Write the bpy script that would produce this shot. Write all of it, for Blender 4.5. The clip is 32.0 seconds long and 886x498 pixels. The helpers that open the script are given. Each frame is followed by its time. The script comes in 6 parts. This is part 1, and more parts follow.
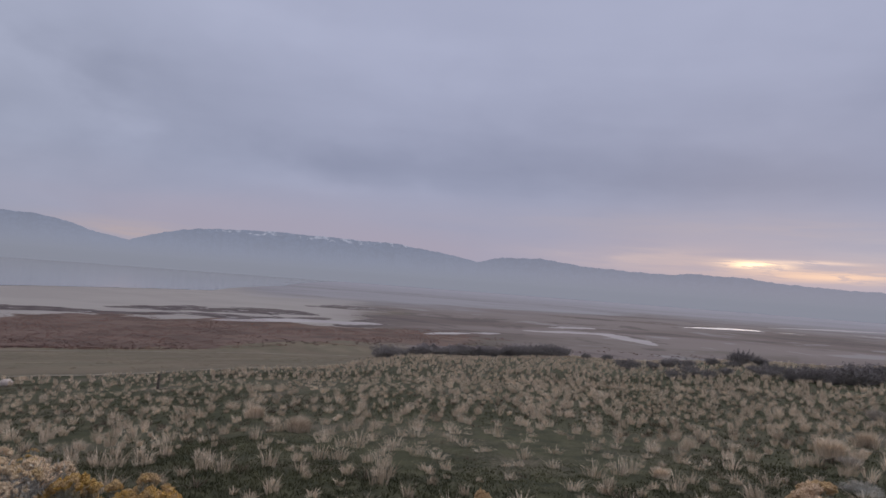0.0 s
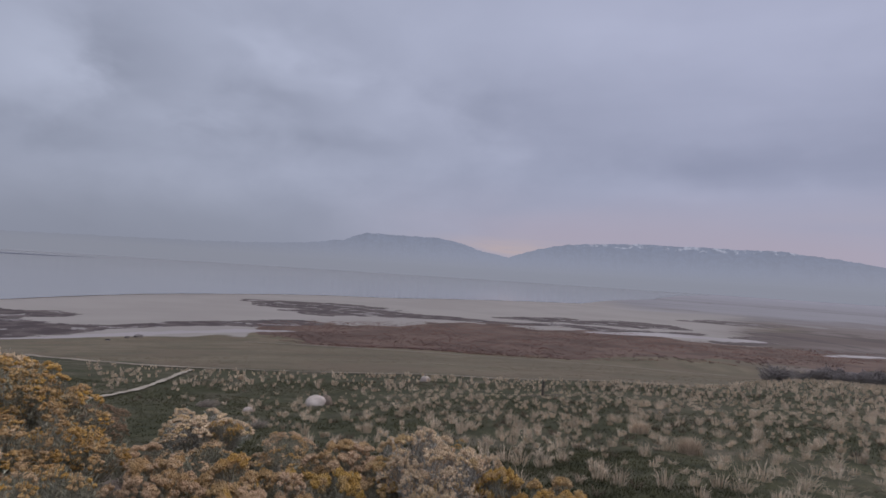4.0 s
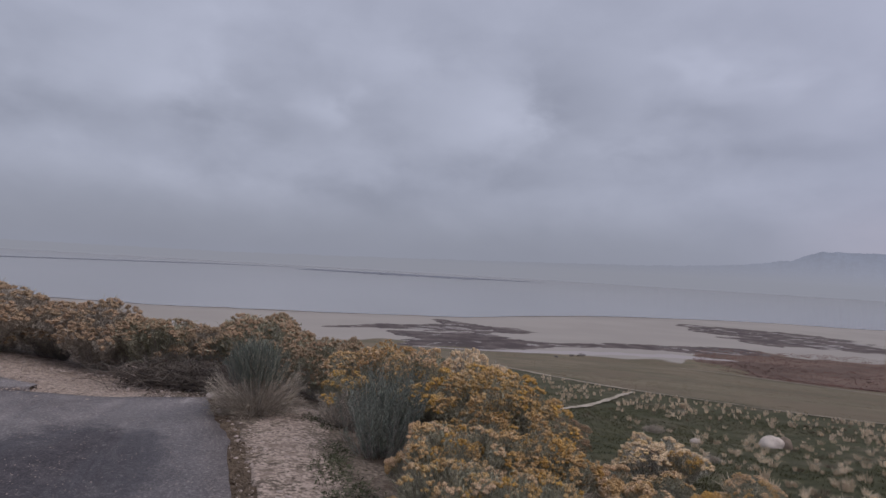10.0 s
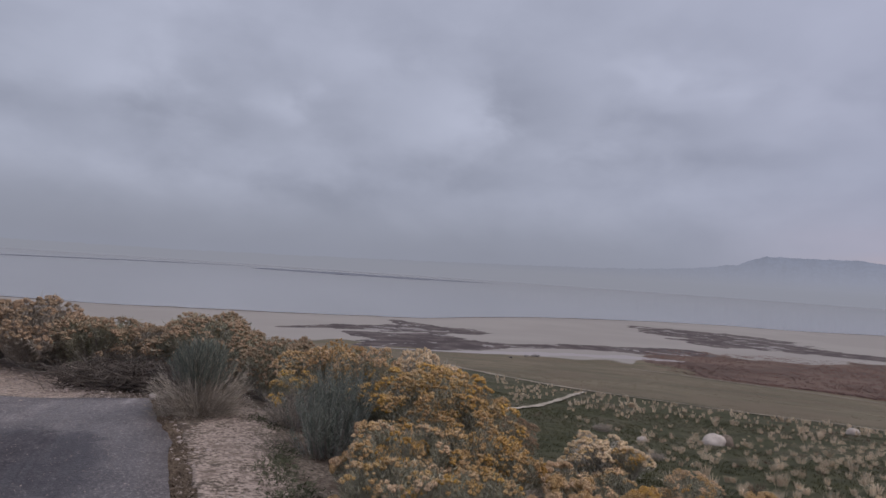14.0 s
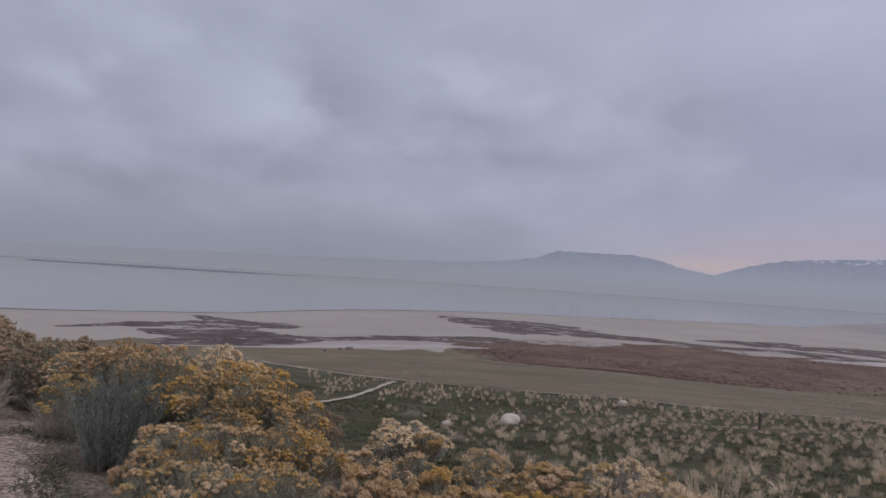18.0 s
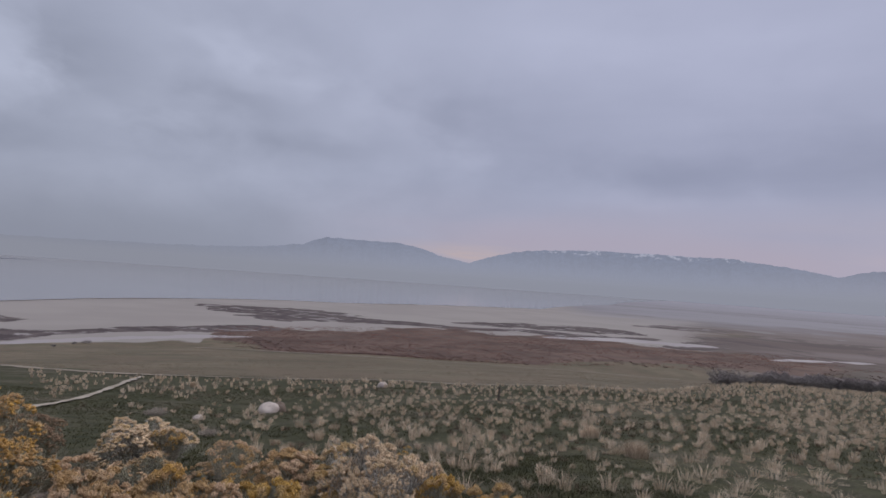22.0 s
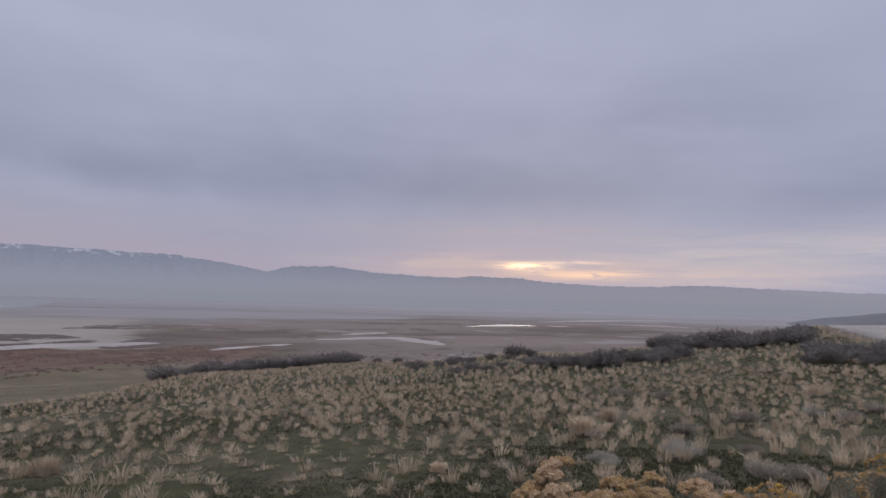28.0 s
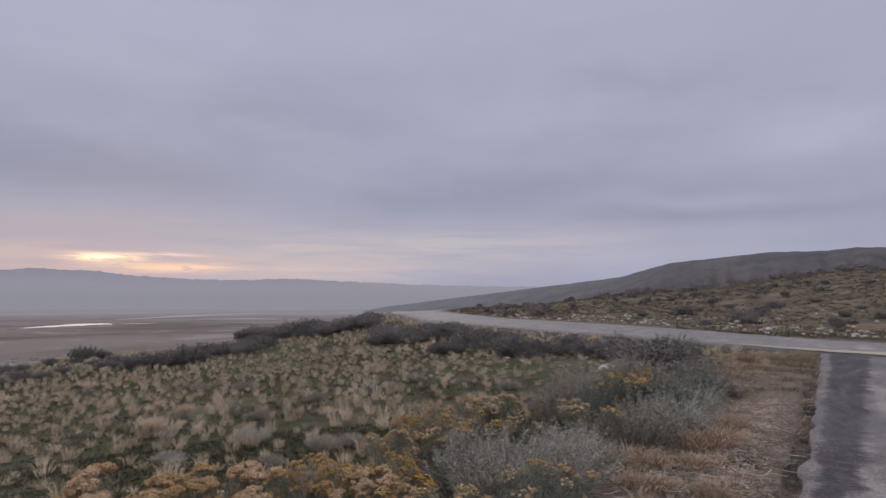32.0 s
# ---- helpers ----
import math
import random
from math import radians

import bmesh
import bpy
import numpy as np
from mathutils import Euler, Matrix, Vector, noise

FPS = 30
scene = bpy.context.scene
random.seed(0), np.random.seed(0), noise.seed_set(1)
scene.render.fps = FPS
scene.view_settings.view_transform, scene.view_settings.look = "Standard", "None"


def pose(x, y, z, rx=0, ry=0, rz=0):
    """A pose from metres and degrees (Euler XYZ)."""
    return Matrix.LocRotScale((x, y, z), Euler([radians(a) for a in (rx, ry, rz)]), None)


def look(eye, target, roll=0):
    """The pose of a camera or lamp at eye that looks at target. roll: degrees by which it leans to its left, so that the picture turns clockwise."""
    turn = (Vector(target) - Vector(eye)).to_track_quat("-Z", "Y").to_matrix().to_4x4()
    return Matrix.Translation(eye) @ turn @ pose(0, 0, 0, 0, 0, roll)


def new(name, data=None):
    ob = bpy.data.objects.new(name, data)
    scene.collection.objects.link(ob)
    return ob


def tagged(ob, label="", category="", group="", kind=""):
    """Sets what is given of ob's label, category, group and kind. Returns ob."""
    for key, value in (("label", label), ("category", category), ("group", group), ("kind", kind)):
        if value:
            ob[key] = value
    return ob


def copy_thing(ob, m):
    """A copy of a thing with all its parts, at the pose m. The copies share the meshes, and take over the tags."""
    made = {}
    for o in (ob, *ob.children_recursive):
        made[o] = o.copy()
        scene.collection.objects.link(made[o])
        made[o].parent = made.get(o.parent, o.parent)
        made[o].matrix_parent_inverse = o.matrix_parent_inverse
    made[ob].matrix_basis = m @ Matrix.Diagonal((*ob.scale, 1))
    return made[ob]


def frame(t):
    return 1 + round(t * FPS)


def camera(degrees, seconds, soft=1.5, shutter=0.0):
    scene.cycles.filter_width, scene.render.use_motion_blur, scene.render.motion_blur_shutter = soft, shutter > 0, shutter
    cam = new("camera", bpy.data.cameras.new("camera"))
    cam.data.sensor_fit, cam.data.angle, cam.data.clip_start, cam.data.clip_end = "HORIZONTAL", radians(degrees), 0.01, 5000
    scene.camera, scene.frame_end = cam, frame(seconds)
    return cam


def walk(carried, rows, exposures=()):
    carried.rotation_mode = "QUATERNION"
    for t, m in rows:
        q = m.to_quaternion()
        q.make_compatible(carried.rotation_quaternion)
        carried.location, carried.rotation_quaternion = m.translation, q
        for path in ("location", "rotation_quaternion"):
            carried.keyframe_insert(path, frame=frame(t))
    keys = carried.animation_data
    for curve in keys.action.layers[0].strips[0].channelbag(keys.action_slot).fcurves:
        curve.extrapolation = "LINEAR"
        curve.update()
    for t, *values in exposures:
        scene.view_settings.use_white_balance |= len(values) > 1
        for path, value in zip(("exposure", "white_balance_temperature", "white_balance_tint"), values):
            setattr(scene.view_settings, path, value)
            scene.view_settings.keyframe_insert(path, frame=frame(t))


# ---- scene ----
cam = camera(70.90, 32.0, soft=1.5, shutter=0.25)
EYE = 1.65  # height of the first eye over the pull-out
ROWS = [  # seconds, metres from the first eye, then yaw, pitch and lean in degrees
    (0, -0.0001, -0.0001, -0.0001, 0.000, 3.357, -4.342),
    (0.5, -0.0195, -0.0053, -0.0068, 3.962, 3.183, -4.299),
    (1, -0.0585, -0.0046, -0.0179, 10.480, 2.897, -3.958),
    (1.5, -0.0909, -0.0160, -0.0192, 17.499, 2.546, -3.547),
    (2, -0.1062, -0.0201, -0.0227, 21.275, 2.436, -3.260),
    (2.5, -0.1207, -0.0182, -0.0200, 23.439, 2.428, -3.430),
    (3, -0.1527, -0.0224, -0.0165, 26.094, 2.329, -3.451),
    (3.5, -0.1874, -0.0208, -0.0101, 29.643, 2.238, -3.544),
    (5.5, -0.2553, -0.0211, -0.0061, 41.384, 2.150, -3.918),
    (6, -0.2709, -0.0285, -0.0045, 44.736, 2.065, -3.719),
    (6.5, -0.2815, -0.0399, -0.0046, 47.759, 2.139, -3.747),
    (7, -0.2933, -0.0482, -0.0057, 49.986, 2.095, -3.903),
    (7.5, -0.3081, -0.0677, -0.0033, 52.963, 2.009, -3.954),
    (8, -0.3264, -0.0925, -0.0009, 57.567, 1.839, -3.841),
    (8.5, -0.3434, -0.1183, 0.0007, 62.139, 1.770, -3.612),
    (9, -0.3544, -0.1408, 0.0034, 66.148, 1.817, -3.377),
    (9.5, -0.3634, -0.1577, 0.0053, 68.960, 1.888, -3.297),
    (10, -0.3672, -0.1709, 0.0078, 71.290, 1.947, -3.442),
    (10.5, -0.3704, -0.1839, 0.0057, 72.614, 2.006, -3.530),
    (11, -0.3677, -0.1845, 0.0051, 73.181, 2.127, -3.687),
    (11.5, -0.3662, -0.1780, 0.0033, 73.345, 2.156, -3.678),
    (12, -0.3617, -0.1664, 0.0056, 72.900, 2.263, -3.609),
    (12.5, -0.3495, -0.1480, 0.0031, 72.047, 2.248, -3.745),
    (13, -0.3426, -0.1298, 0.0017, 70.691, 2.290, -3.840),
    (13.5, -0.3374, -0.1201, 0.0011, 69.145, 2.331, -3.957),
    (14, -0.3301, -0.1074, -0.0024, 67.358, 2.271, -4.002),
    (14.5, -0.3213, -0.0942, -0.0007, 65.448, 2.337, -4.123),
    (16.5, -0.2956, -0.0619, 0.0011, 58.012, 2.388, -4.523),
    (17, -0.2837, -0.0583, 0.0033, 55.568, 2.676, -4.183),
    (17.5, -0.2698, -0.0488, 0.0028, 53.256, 2.780, -3.758),
    (18, -0.2534, -0.0325, 0.0028, 50.443, 2.741, -3.850),
    (18.5, -0.2346, -0.0173, 0.0053, 47.649, 2.746, -3.866),
    (19, -0.2217, -0.0068, 0.0053, 45.599, 2.742, -4.018),
    (19.5, -0.2104, 0.0018, 0.0019, 43.695, 2.653, -4.141),
    (20, -0.1960, 0.0107, 0.0027, 42.070, 2.605, -4.396),
    (20.5, -0.1771, 0.0196, 0.0037, 39.788, 2.611, -4.384),
    (21, -0.1557, 0.0235, 0.0064, 36.532, 2.705, -4.399),
    (21.5, -0.1331, 0.0265, 0.0097, 32.607, 2.899, -3.927),
    (22, -0.1013, 0.0307, 0.0127, 29.282, 2.939, -4.003),
    (22.5, -0.0786, 0.0334, 0.0110, 26.491, 3.201, -4.144),
    (23, -0.0574, 0.0297, 0.0084, 23.078, 3.363, -4.098),
    (23.5, -0.0292, 0.0286, 0.0047, 19.561, 3.502, -3.819),
    (24, -0.0050, 0.0267, 0.0035, 16.627, 3.434, -3.508),
    (24.5, 0.0166, 0.0271, -0.0003, 13.801, 3.584, -3.399),
    (26.5, 0.1152, -0.0010, 0.0065, -1.512, 4.282, -2.352),
    (27, 0.1392, -0.0119, 0.0064, -7.806, 4.560, -1.938),
    (27.5, 0.1543, -0.0210, 0.0070, -14.162, 4.833, -1.744),
    (28, 0.1586, -0.0283, 0.0151, -19.034, 5.017, -1.612),
    (28.5, 0.1796, -0.0434, 0.0168, -22.809, 5.015, -1.561),
    (29, 0.2058, -0.0634, 0.0167, -27.216, 5.026, -1.430),
    (29.5, 0.2345, -0.0894, 0.0161, -31.356, 5.019, -1.408),
    (30, 0.2606, -0.1070, 0.0176, -35.513, 5.064, -1.340),
    (30.5, 0.2733, -0.1257, 0.0186, -39.116, 5.133, -1.192),
    (31, 0.2915, -0.1567, 0.0207, -43.579, 5.179, -0.970),
    (31.5, 0.3119, -0.1910, 0.0158, -49.216, 5.135, -0.588),
    (32, 0.3156, -0.2188, 0.0024, -55.307, 4.964, -0.176),
]
walk(cam, [(t, pose(x, y, z + EYE, 0, 0, yaw) @ pose(0, 0, 0, 90 + pitch) @ pose(0, 0, 0, 0, 0, -lean))
           for t, x, y, z, yaw, pitch, lean in ROWS],
     [(0, -0.08, 6330, 10), (3.5, -0.06, 6330, 10), (6, 0.0, 6420, 10), (9, 0.0, 6520, 10), (20, 0.0, 6450, 10), (24, 0.02, 6350, 10), (28, -0.04, 6440, 10), (30, -0.05, 6480, 10), (32, 0.0, 6640, 10)])

# ---- light ----
def links(tree, *pairs):
    for a, b in pairs:
        tree.links.new(a, b)


def math_node(tree, op, a, b=None, c=None, clamp=False):
    n = tree.nodes.new("ShaderNodeMath")
    n.operation, n.use_clamp = op, clamp
    for slot, v in zip(n.inputs, (a, b, c)):
        if v is None:
            continue
        if isinstance(v, (int, float)):
            slot.default_value = v
        else:
            tree.links.new(v, slot)
    return n.outputs[0]


def mix_col(tree, fac, a, b, blend="MIX"):
    n = tree.nodes.new("ShaderNodeMix")
    n.data_type, n.blend_type = "RGBA", blend
    for slot, v in ((n.inputs[0], fac), (n.inputs[6], a), (n.inputs[7], b)):
        if isinstance(v, (int, float)):
            slot.default_value = v
        elif isinstance(v, tuple):
            slot.default_value = (*v, 1)
        else:
            tree.links.new(v, slot)
    return n.outputs[2]


def noise_node(tree, vec, scale, detail=5.0, rough=0.55, distort=0.0):
    n = tree.nodes.new("ShaderNodeTexNoise")
    n.inputs["Scale"].default_value, n.inputs["Detail"].default_value = scale, detail
    n.inputs["Roughness"].default_value, n.inputs["Distortion"].default_value = rough, distort
    if vec is not None:
        tree.links.new(vec, n.inputs["Vector"])
    return n.outputs[0]


def ramp(tree, v, lo, hi, out0=0.0, out1=1.0, smooth=True):
    n = tree.nodes.new("ShaderNodeMapRange")
    n.interpolation_type = "SMOOTHSTEP" if smooth else "LINEAR"
    for slot, x in zip(n.inputs, (v, lo, hi, out0, out1)):
        if isinstance(x, (int, float)):
            slot.default_value = x
        else:
            tree.links.new(x, slot)
    return n.outputs[0]


def combine(tree, x, y, z):
    n = tree.nodes.new("ShaderNodeCombineXYZ")
    for slot, v in zip(n.inputs, (x, y, z)):
        if isinstance(v, (int, float)):
            slot.default_value = v
        else:
            tree.links.new(v, slot)
    return n.outputs[0]


ZENITH = 2.7  # how much brighter the cloud is overhead than low down
SUN_AZ, SUN_EL = -29.0, 4.0  # degrees left of ahead, and above the horizon
world = bpy.data.worlds.new("world")
scene.world = world
world.use_nodes = True
wt = world.node_tree
wt.nodes.clear()
way = wt.nodes.new("ShaderNodeTexCoord").outputs["Generated"]
sep = wt.nodes.new("ShaderNodeSeparateXYZ")
wt.links.new(way, sep.inputs[0])
dx, dy, dz = sep.outputs
az = math_node(wt, "MULTIPLY", math_node(wt, "ARCTAN2", math_node(wt, "MULTIPLY", dx, -1.0), dy), 57.2958)
el = math_node(wt, "MULTIPLY", math_node(wt, "ARCSINE", dz), 57.2958)
# cloud deck: soft lumps over the lake, long smooth bands towards the glow
lump_vec = combine(wt, dx, dy, math_node(wt, "MULTIPLY", dz, 1.7))
lump = noise_node(wt, lump_vec, 7.5, 5.0, 0.50, 0.15)
broad = noise_node(wt, lump_vec, 1.9, 3.0, 0.5, 0.2)
band_vec = combine(wt, math_node(wt, "MULTIPLY", dx, 0.8), math_node(wt, "MULTIPLY", dy, 0.8), math_node(wt, "MULTIPLY", dz, 5.0))
bands = noise_node(wt, band_vec, 2.3, 5.0, 0.5, 0.3)
left_side = ramp(wt, az, 0.0, 65.0)
# breaks where the deck is thin and bellies where it is thick: azimuth, its width, elevation, its width, how much
BREAKS_WEST = ((96.5, 4.5, 15, 2.2, 0.40), (93, 12, 20.5, 2.5, 0.30), (82.8, 2.4, 13.6, 1.6, 0.42), (67, 5.5, 13.6, 2.8, 0.45), (49.5, 4.5, 19.4, 1.3, 0.45),
               (43.5, 4.5, 17.2, 1.3, 0.30), (76, 6, 19, 2.2, 0.22), (99, 8, 6.6, 1.2, 0.20), (57.5, 3, 11.2, 1.3, 0.22), (38.5, 5, 14.6, 1.6, 0.22))
BREAKS_EAST = ((20, 12, 22.5, 3.5, 0.30), (4, 10, 20, 3.5, 0.20), (-20, 14, 24, 3.5, 0.22), (31, 5, 12.2, 1.6, 0.20), (13, 8, 8.3, 0.9, 0.22),
               (-62, 11, 16.6, 2.2, 0.26), (-88, 7, 14.5, 3, 0.34), (-77, 12, 9.0, 0.9, 0.22), (-44, 9, 14.3, 1.4, 0.15))
BELLIES_WEST = ((89, 7, 11.8, 1.8, 0.32), (77, 10, 6.8, 1.6, 0.36), (60.5, 3.2, 14.5, 3.4, 0.36), (49, 7, 14.8, 1.6, 0.26), (43, 8, 11.5, 1.3, 0.26), (103, 5, 10.5, 2, 0.25), (66, 7, 8.6, 1.3, 0.26))
BELLIES_EAST = ((8, 14, 10.2, 2.2, 0.30), (-10, 12, 13.2, 2.6, 0.24), (-24, 15, 10.6, 2.4, 0.38), (-42, 12, 17, 3, 0.22), (-74, 9, 19, 1.4, 0.22), (-64, 22, 9.6, 1.7, 0.28), (24, 7, 14, 2.5, 0.22), (-80, 14, 7.6, 0.8, 0.25))
stray = noise_node(wt, combine(wt, dx, dy, math_node(wt, "MULTIPLY", dz, 2.0)), 5.0, 3.0, 0.55)
az_w = math_node(wt, "ADD", az, math_node(wt, "MULTIPLY", math_node(wt, "SUBTRACT", lump, 0.5), 15.0))
el_w = math_node(wt, "ADD", el, math_node(wt, "MULTIPLY", math_node(wt, "SUBTRACT", stray, 0.5), ramp(wt, el, 6.0, 16.0, 1.2, 9.0)))
spot = combine(wt, az_w, el_w, 0.0)


def patches(total, table, sign):
    for a0, aw, e0, ew, much in table:
        off, sized, r2 = (wt.nodes.new("ShaderNodeVectorMath") for _ in range(3))
        off.operation, sized.operation, r2.operation = "SUBTRACT", "MULTIPLY", "DOT_PRODUCT"
        off.inputs[1].default_value, sized.inputs[1].default_value = (a0, e0, 0), (1 / aw, 1 / ew, 0)
        links(wt, (spot, off.inputs[0]), (off.outputs[0], sized.inputs[0]), (sized.outputs[0], r2.inputs[0]), (sized.outputs[0], r2.inputs[1]))
        fall = math_node(wt, "EXPONENT", math_node(wt, "MULTIPLY", r2.outputs["Value"], -1.0))
        total = math_node(wt, "MULTIPLY_ADD", fall, sign * much, total)
    return total


puffs = math_node(wt, "ADD", math_node(wt, "MULTIPLY", lump, 0.75), math_node(wt, "MULTIPLY", broad, 0.25))
soft_lump = math_node(wt, "ADD", math_node(wt, "MULTIPLY", bands, 0.65), math_node(wt, "MULTIPLY", lump, 0.35))
tone_l = math_node(wt, "MULTIPLY_ADD", math_node(wt, "SUBTRACT", puffs, 0.5), 1.5, 0.46)
tone_r = math_node(wt, "MULTIPLY_ADD", math_node(wt, "SUBTRACT", soft_lump, 0.5), 0.9, 0.50)
tone = wt.nodes.new("ShaderNodeMix")
links(wt, (left_side, tone.inputs[0]), (tone_r, tone.inputs[2]), (tone_l, tone.inputs[3]))
tone = patches(patches(patches(patches(tone.outputs[0], BREAKS_WEST, 1), BREAKS_EAST, 1), BELLIES_WEST, -1), BELLIES_EAST, -1)
tone = ramp(wt, tone, 0.0, 1.0, smooth=False)
cloud_l = mix_col(wt, tone, (0.278, 0.300, 0.384), (0.452, 0.482, 0.602))
cloud_r = mix_col(wt, tone, (0.278, 0.298, 0.412), (0.450, 0.470, 0.615))
cloud = mix_col(wt, left_side, cloud_r, cloud_l)
# paler higher up, and an overcast sky is brightest overhead
cloud = mix_col(wt, ramp(wt, el, 10.0, 26.0, 0.0, 0.40), cloud, mix_col(wt, left_side, (0.470, 0.490, 0.640), (0.425, 0.452, 0.580)))
lift = ramp(wt, el, 25.0, 75.0, 1.0, ZENITH)
cool = ramp(wt, el, 25.0, 75.0, 1.0, 0.80)
cloud = mix_col(wt, 1.0, cloud, combine(wt, math_node(wt, "MULTIPLY", lift, ramp(wt, el, 25.0, 75.0, 1.0, 1.08)), lift, math_node(wt, "MULTIPLY", lift, cool)), "MULTIPLY")
# mauve light under the deck, low over the far ridge
rose = math_node(wt, "MULTIPLY", ramp(wt, el, 10.0, 3.0), ramp(wt, math_node(wt, "ABSOLUTE", math_node(wt, "SUBTRACT", az, 2.0)), 48.0, 18.0))
cloud = mix_col(wt, math_node(wt, "MULTIPLY", rose, ramp(wt, bands, 0.30, 0.70, 0.25, 0.85)), cloud, (0.415, 0.368, 0.450))
# dim mist on the horizon over the open lake
dim = math_node(wt, "MULTIPLY", ramp(wt, el, 9.0, 1.0), ramp(wt, az, 28.0, 56.0))
cloud = mix_col(wt, math_node(wt, "MULTIPLY", dim, 0.85), cloud, (0.250, 0.266, 0.330))
# gap of low light where the sun stands behind the ridge
streak_vec = combine(wt, math_node(wt, "MULTIPLY", az, 0.05), math_node(wt, "MULTIPLY", el, 0.62), 0.4)
streak = noise_node(wt, streak_vec, 1.7, 2.0, 0.5, 0.3)


def lobe(a0, aw, e0, ew):
    a = math_node(wt, "DIVIDE", math_node(wt, "SUBTRACT", az, a0), aw)
    e = math_node(wt, "DIVIDE", math_node(wt, "SUBTRACT", el, e0), ew)
    r = math_node(wt, "ADD", math_node(wt, "MULTIPLY", a, a), math_node(wt, "MULTIPLY", e, e))
    return math_node(wt, "POWER", 2.718, math_node(wt, "MULTIPLY", r, -1.0))


GLOW = (  # azimuth, its width, elevation, its width, colour, strength with and without a streak of cloud
    (27.0, 6.5, 2.4, 1.1, (0.50, 0.41, 0.42), 0.45, 0.85),
    (-25.0, 20.0, 6.6, 1.1, (0.435, 0.398, 0.470), 0.35, 0.7),
    (-58.0, 17.0, 5.2, 1.7, (0.55, 0.505, 0.555), 0.5, 0.9),
    (-43.0, 9.0, 4.4, 1.5, (0.56, 0.505, 0.54), 0.45, 0.85),
    (-45.0, 12.0, 2.8, 0.9, (0.62, 0.52, 0.53), 0.4, 0.85),
    (-18.0, 8.0, 3.7, 1.1, (0.58, 0.48, 0.50), 0.35, 0.9),
    (-30.0, 9.0, 3.2, 1.0, (0.60, 0.46, 0.455), 0.3, 0.8),
    (-32.5, 5.5, 2.95, 0.38, (1.0, 0.69, 0.52), 0.5, 0.95),
    (-30.5, 2.8, 3.98, 0.15, (1.05, 0.78, 0.64), 0.6, 0.95),
    (-26.8, 2.1, 3.62, 0.30, (2.1, 1.46, 0.88), 0.75, 1.0),
)
rag = noise_node(wt, combine(wt, math_node(wt, "MULTIPLY", az, 0.22), math_node(wt, "MULTIPLY", el, 2.4), 1.7), 1.5, 5.0, 0.62, 0.8)
for a0, aw, e0, ew, colour, lo, hi in GLOW:
    gap = ramp(wt, rag, 0.40, 0.52, 0.30, 1.0) if ew < 0.5 else ramp(wt, rag, 0.35, 0.6, 0.75, 1.0)
    cloud = mix_col(wt, math_node(wt, "MULTIPLY", math_node(wt, "MULTIPLY", lobe(a0, aw, e0, ew), gap), ramp(wt, streak, 0.38, 0.58, lo, hi)), cloud, colour)
sky = wt.nodes.new("ShaderNodeTexSky")
sky.sky_type, sky.sun_disc = "NISHITA", False
sky.sun_elevation, sky.sun_rotation = radians(SUN_EL), radians(-SUN_AZ)
bg_sky, bg_cloud, both = (wt.nodes.new("ShaderNodeBackground"), wt.nodes.new("ShaderNodeBackground"), wt.nodes.new("ShaderNodeMixShader"))
bg_sky.inputs["Strength"].default_value = 0.08
bg_cloud.inputs["Strength"].default_value = 1.0
both.inputs[0].default_value = 0.97
links(wt, (sky.outputs[0], bg_sky.inputs[0]), (cloud, bg_cloud.inputs[0]), (bg_sky.outputs[0], both.inputs[1]), (bg_cloud.outputs[0], both.inputs[2]))
wt.links.new(both.outputs[0], wt.nodes.new("ShaderNodeOutputWorld").inputs[0])

sun = new("sun", bpy.data.lights.new("sun", "SUN"))
sun.data.energy, sun.data.angle, sun.data.color = 1.0, radians(60), (1.0, 0.88, 0.78)
sa, se = radians(SUN_AZ), radians(30)
sun.matrix_world = look((0, 0, 30), (30 * math.sin(sa) * math.cos(se), -30 * math.cos(sa) * math.cos(se), 30 - 30 * math.sin(se)))
scene.view_settings.exposure = 0.0

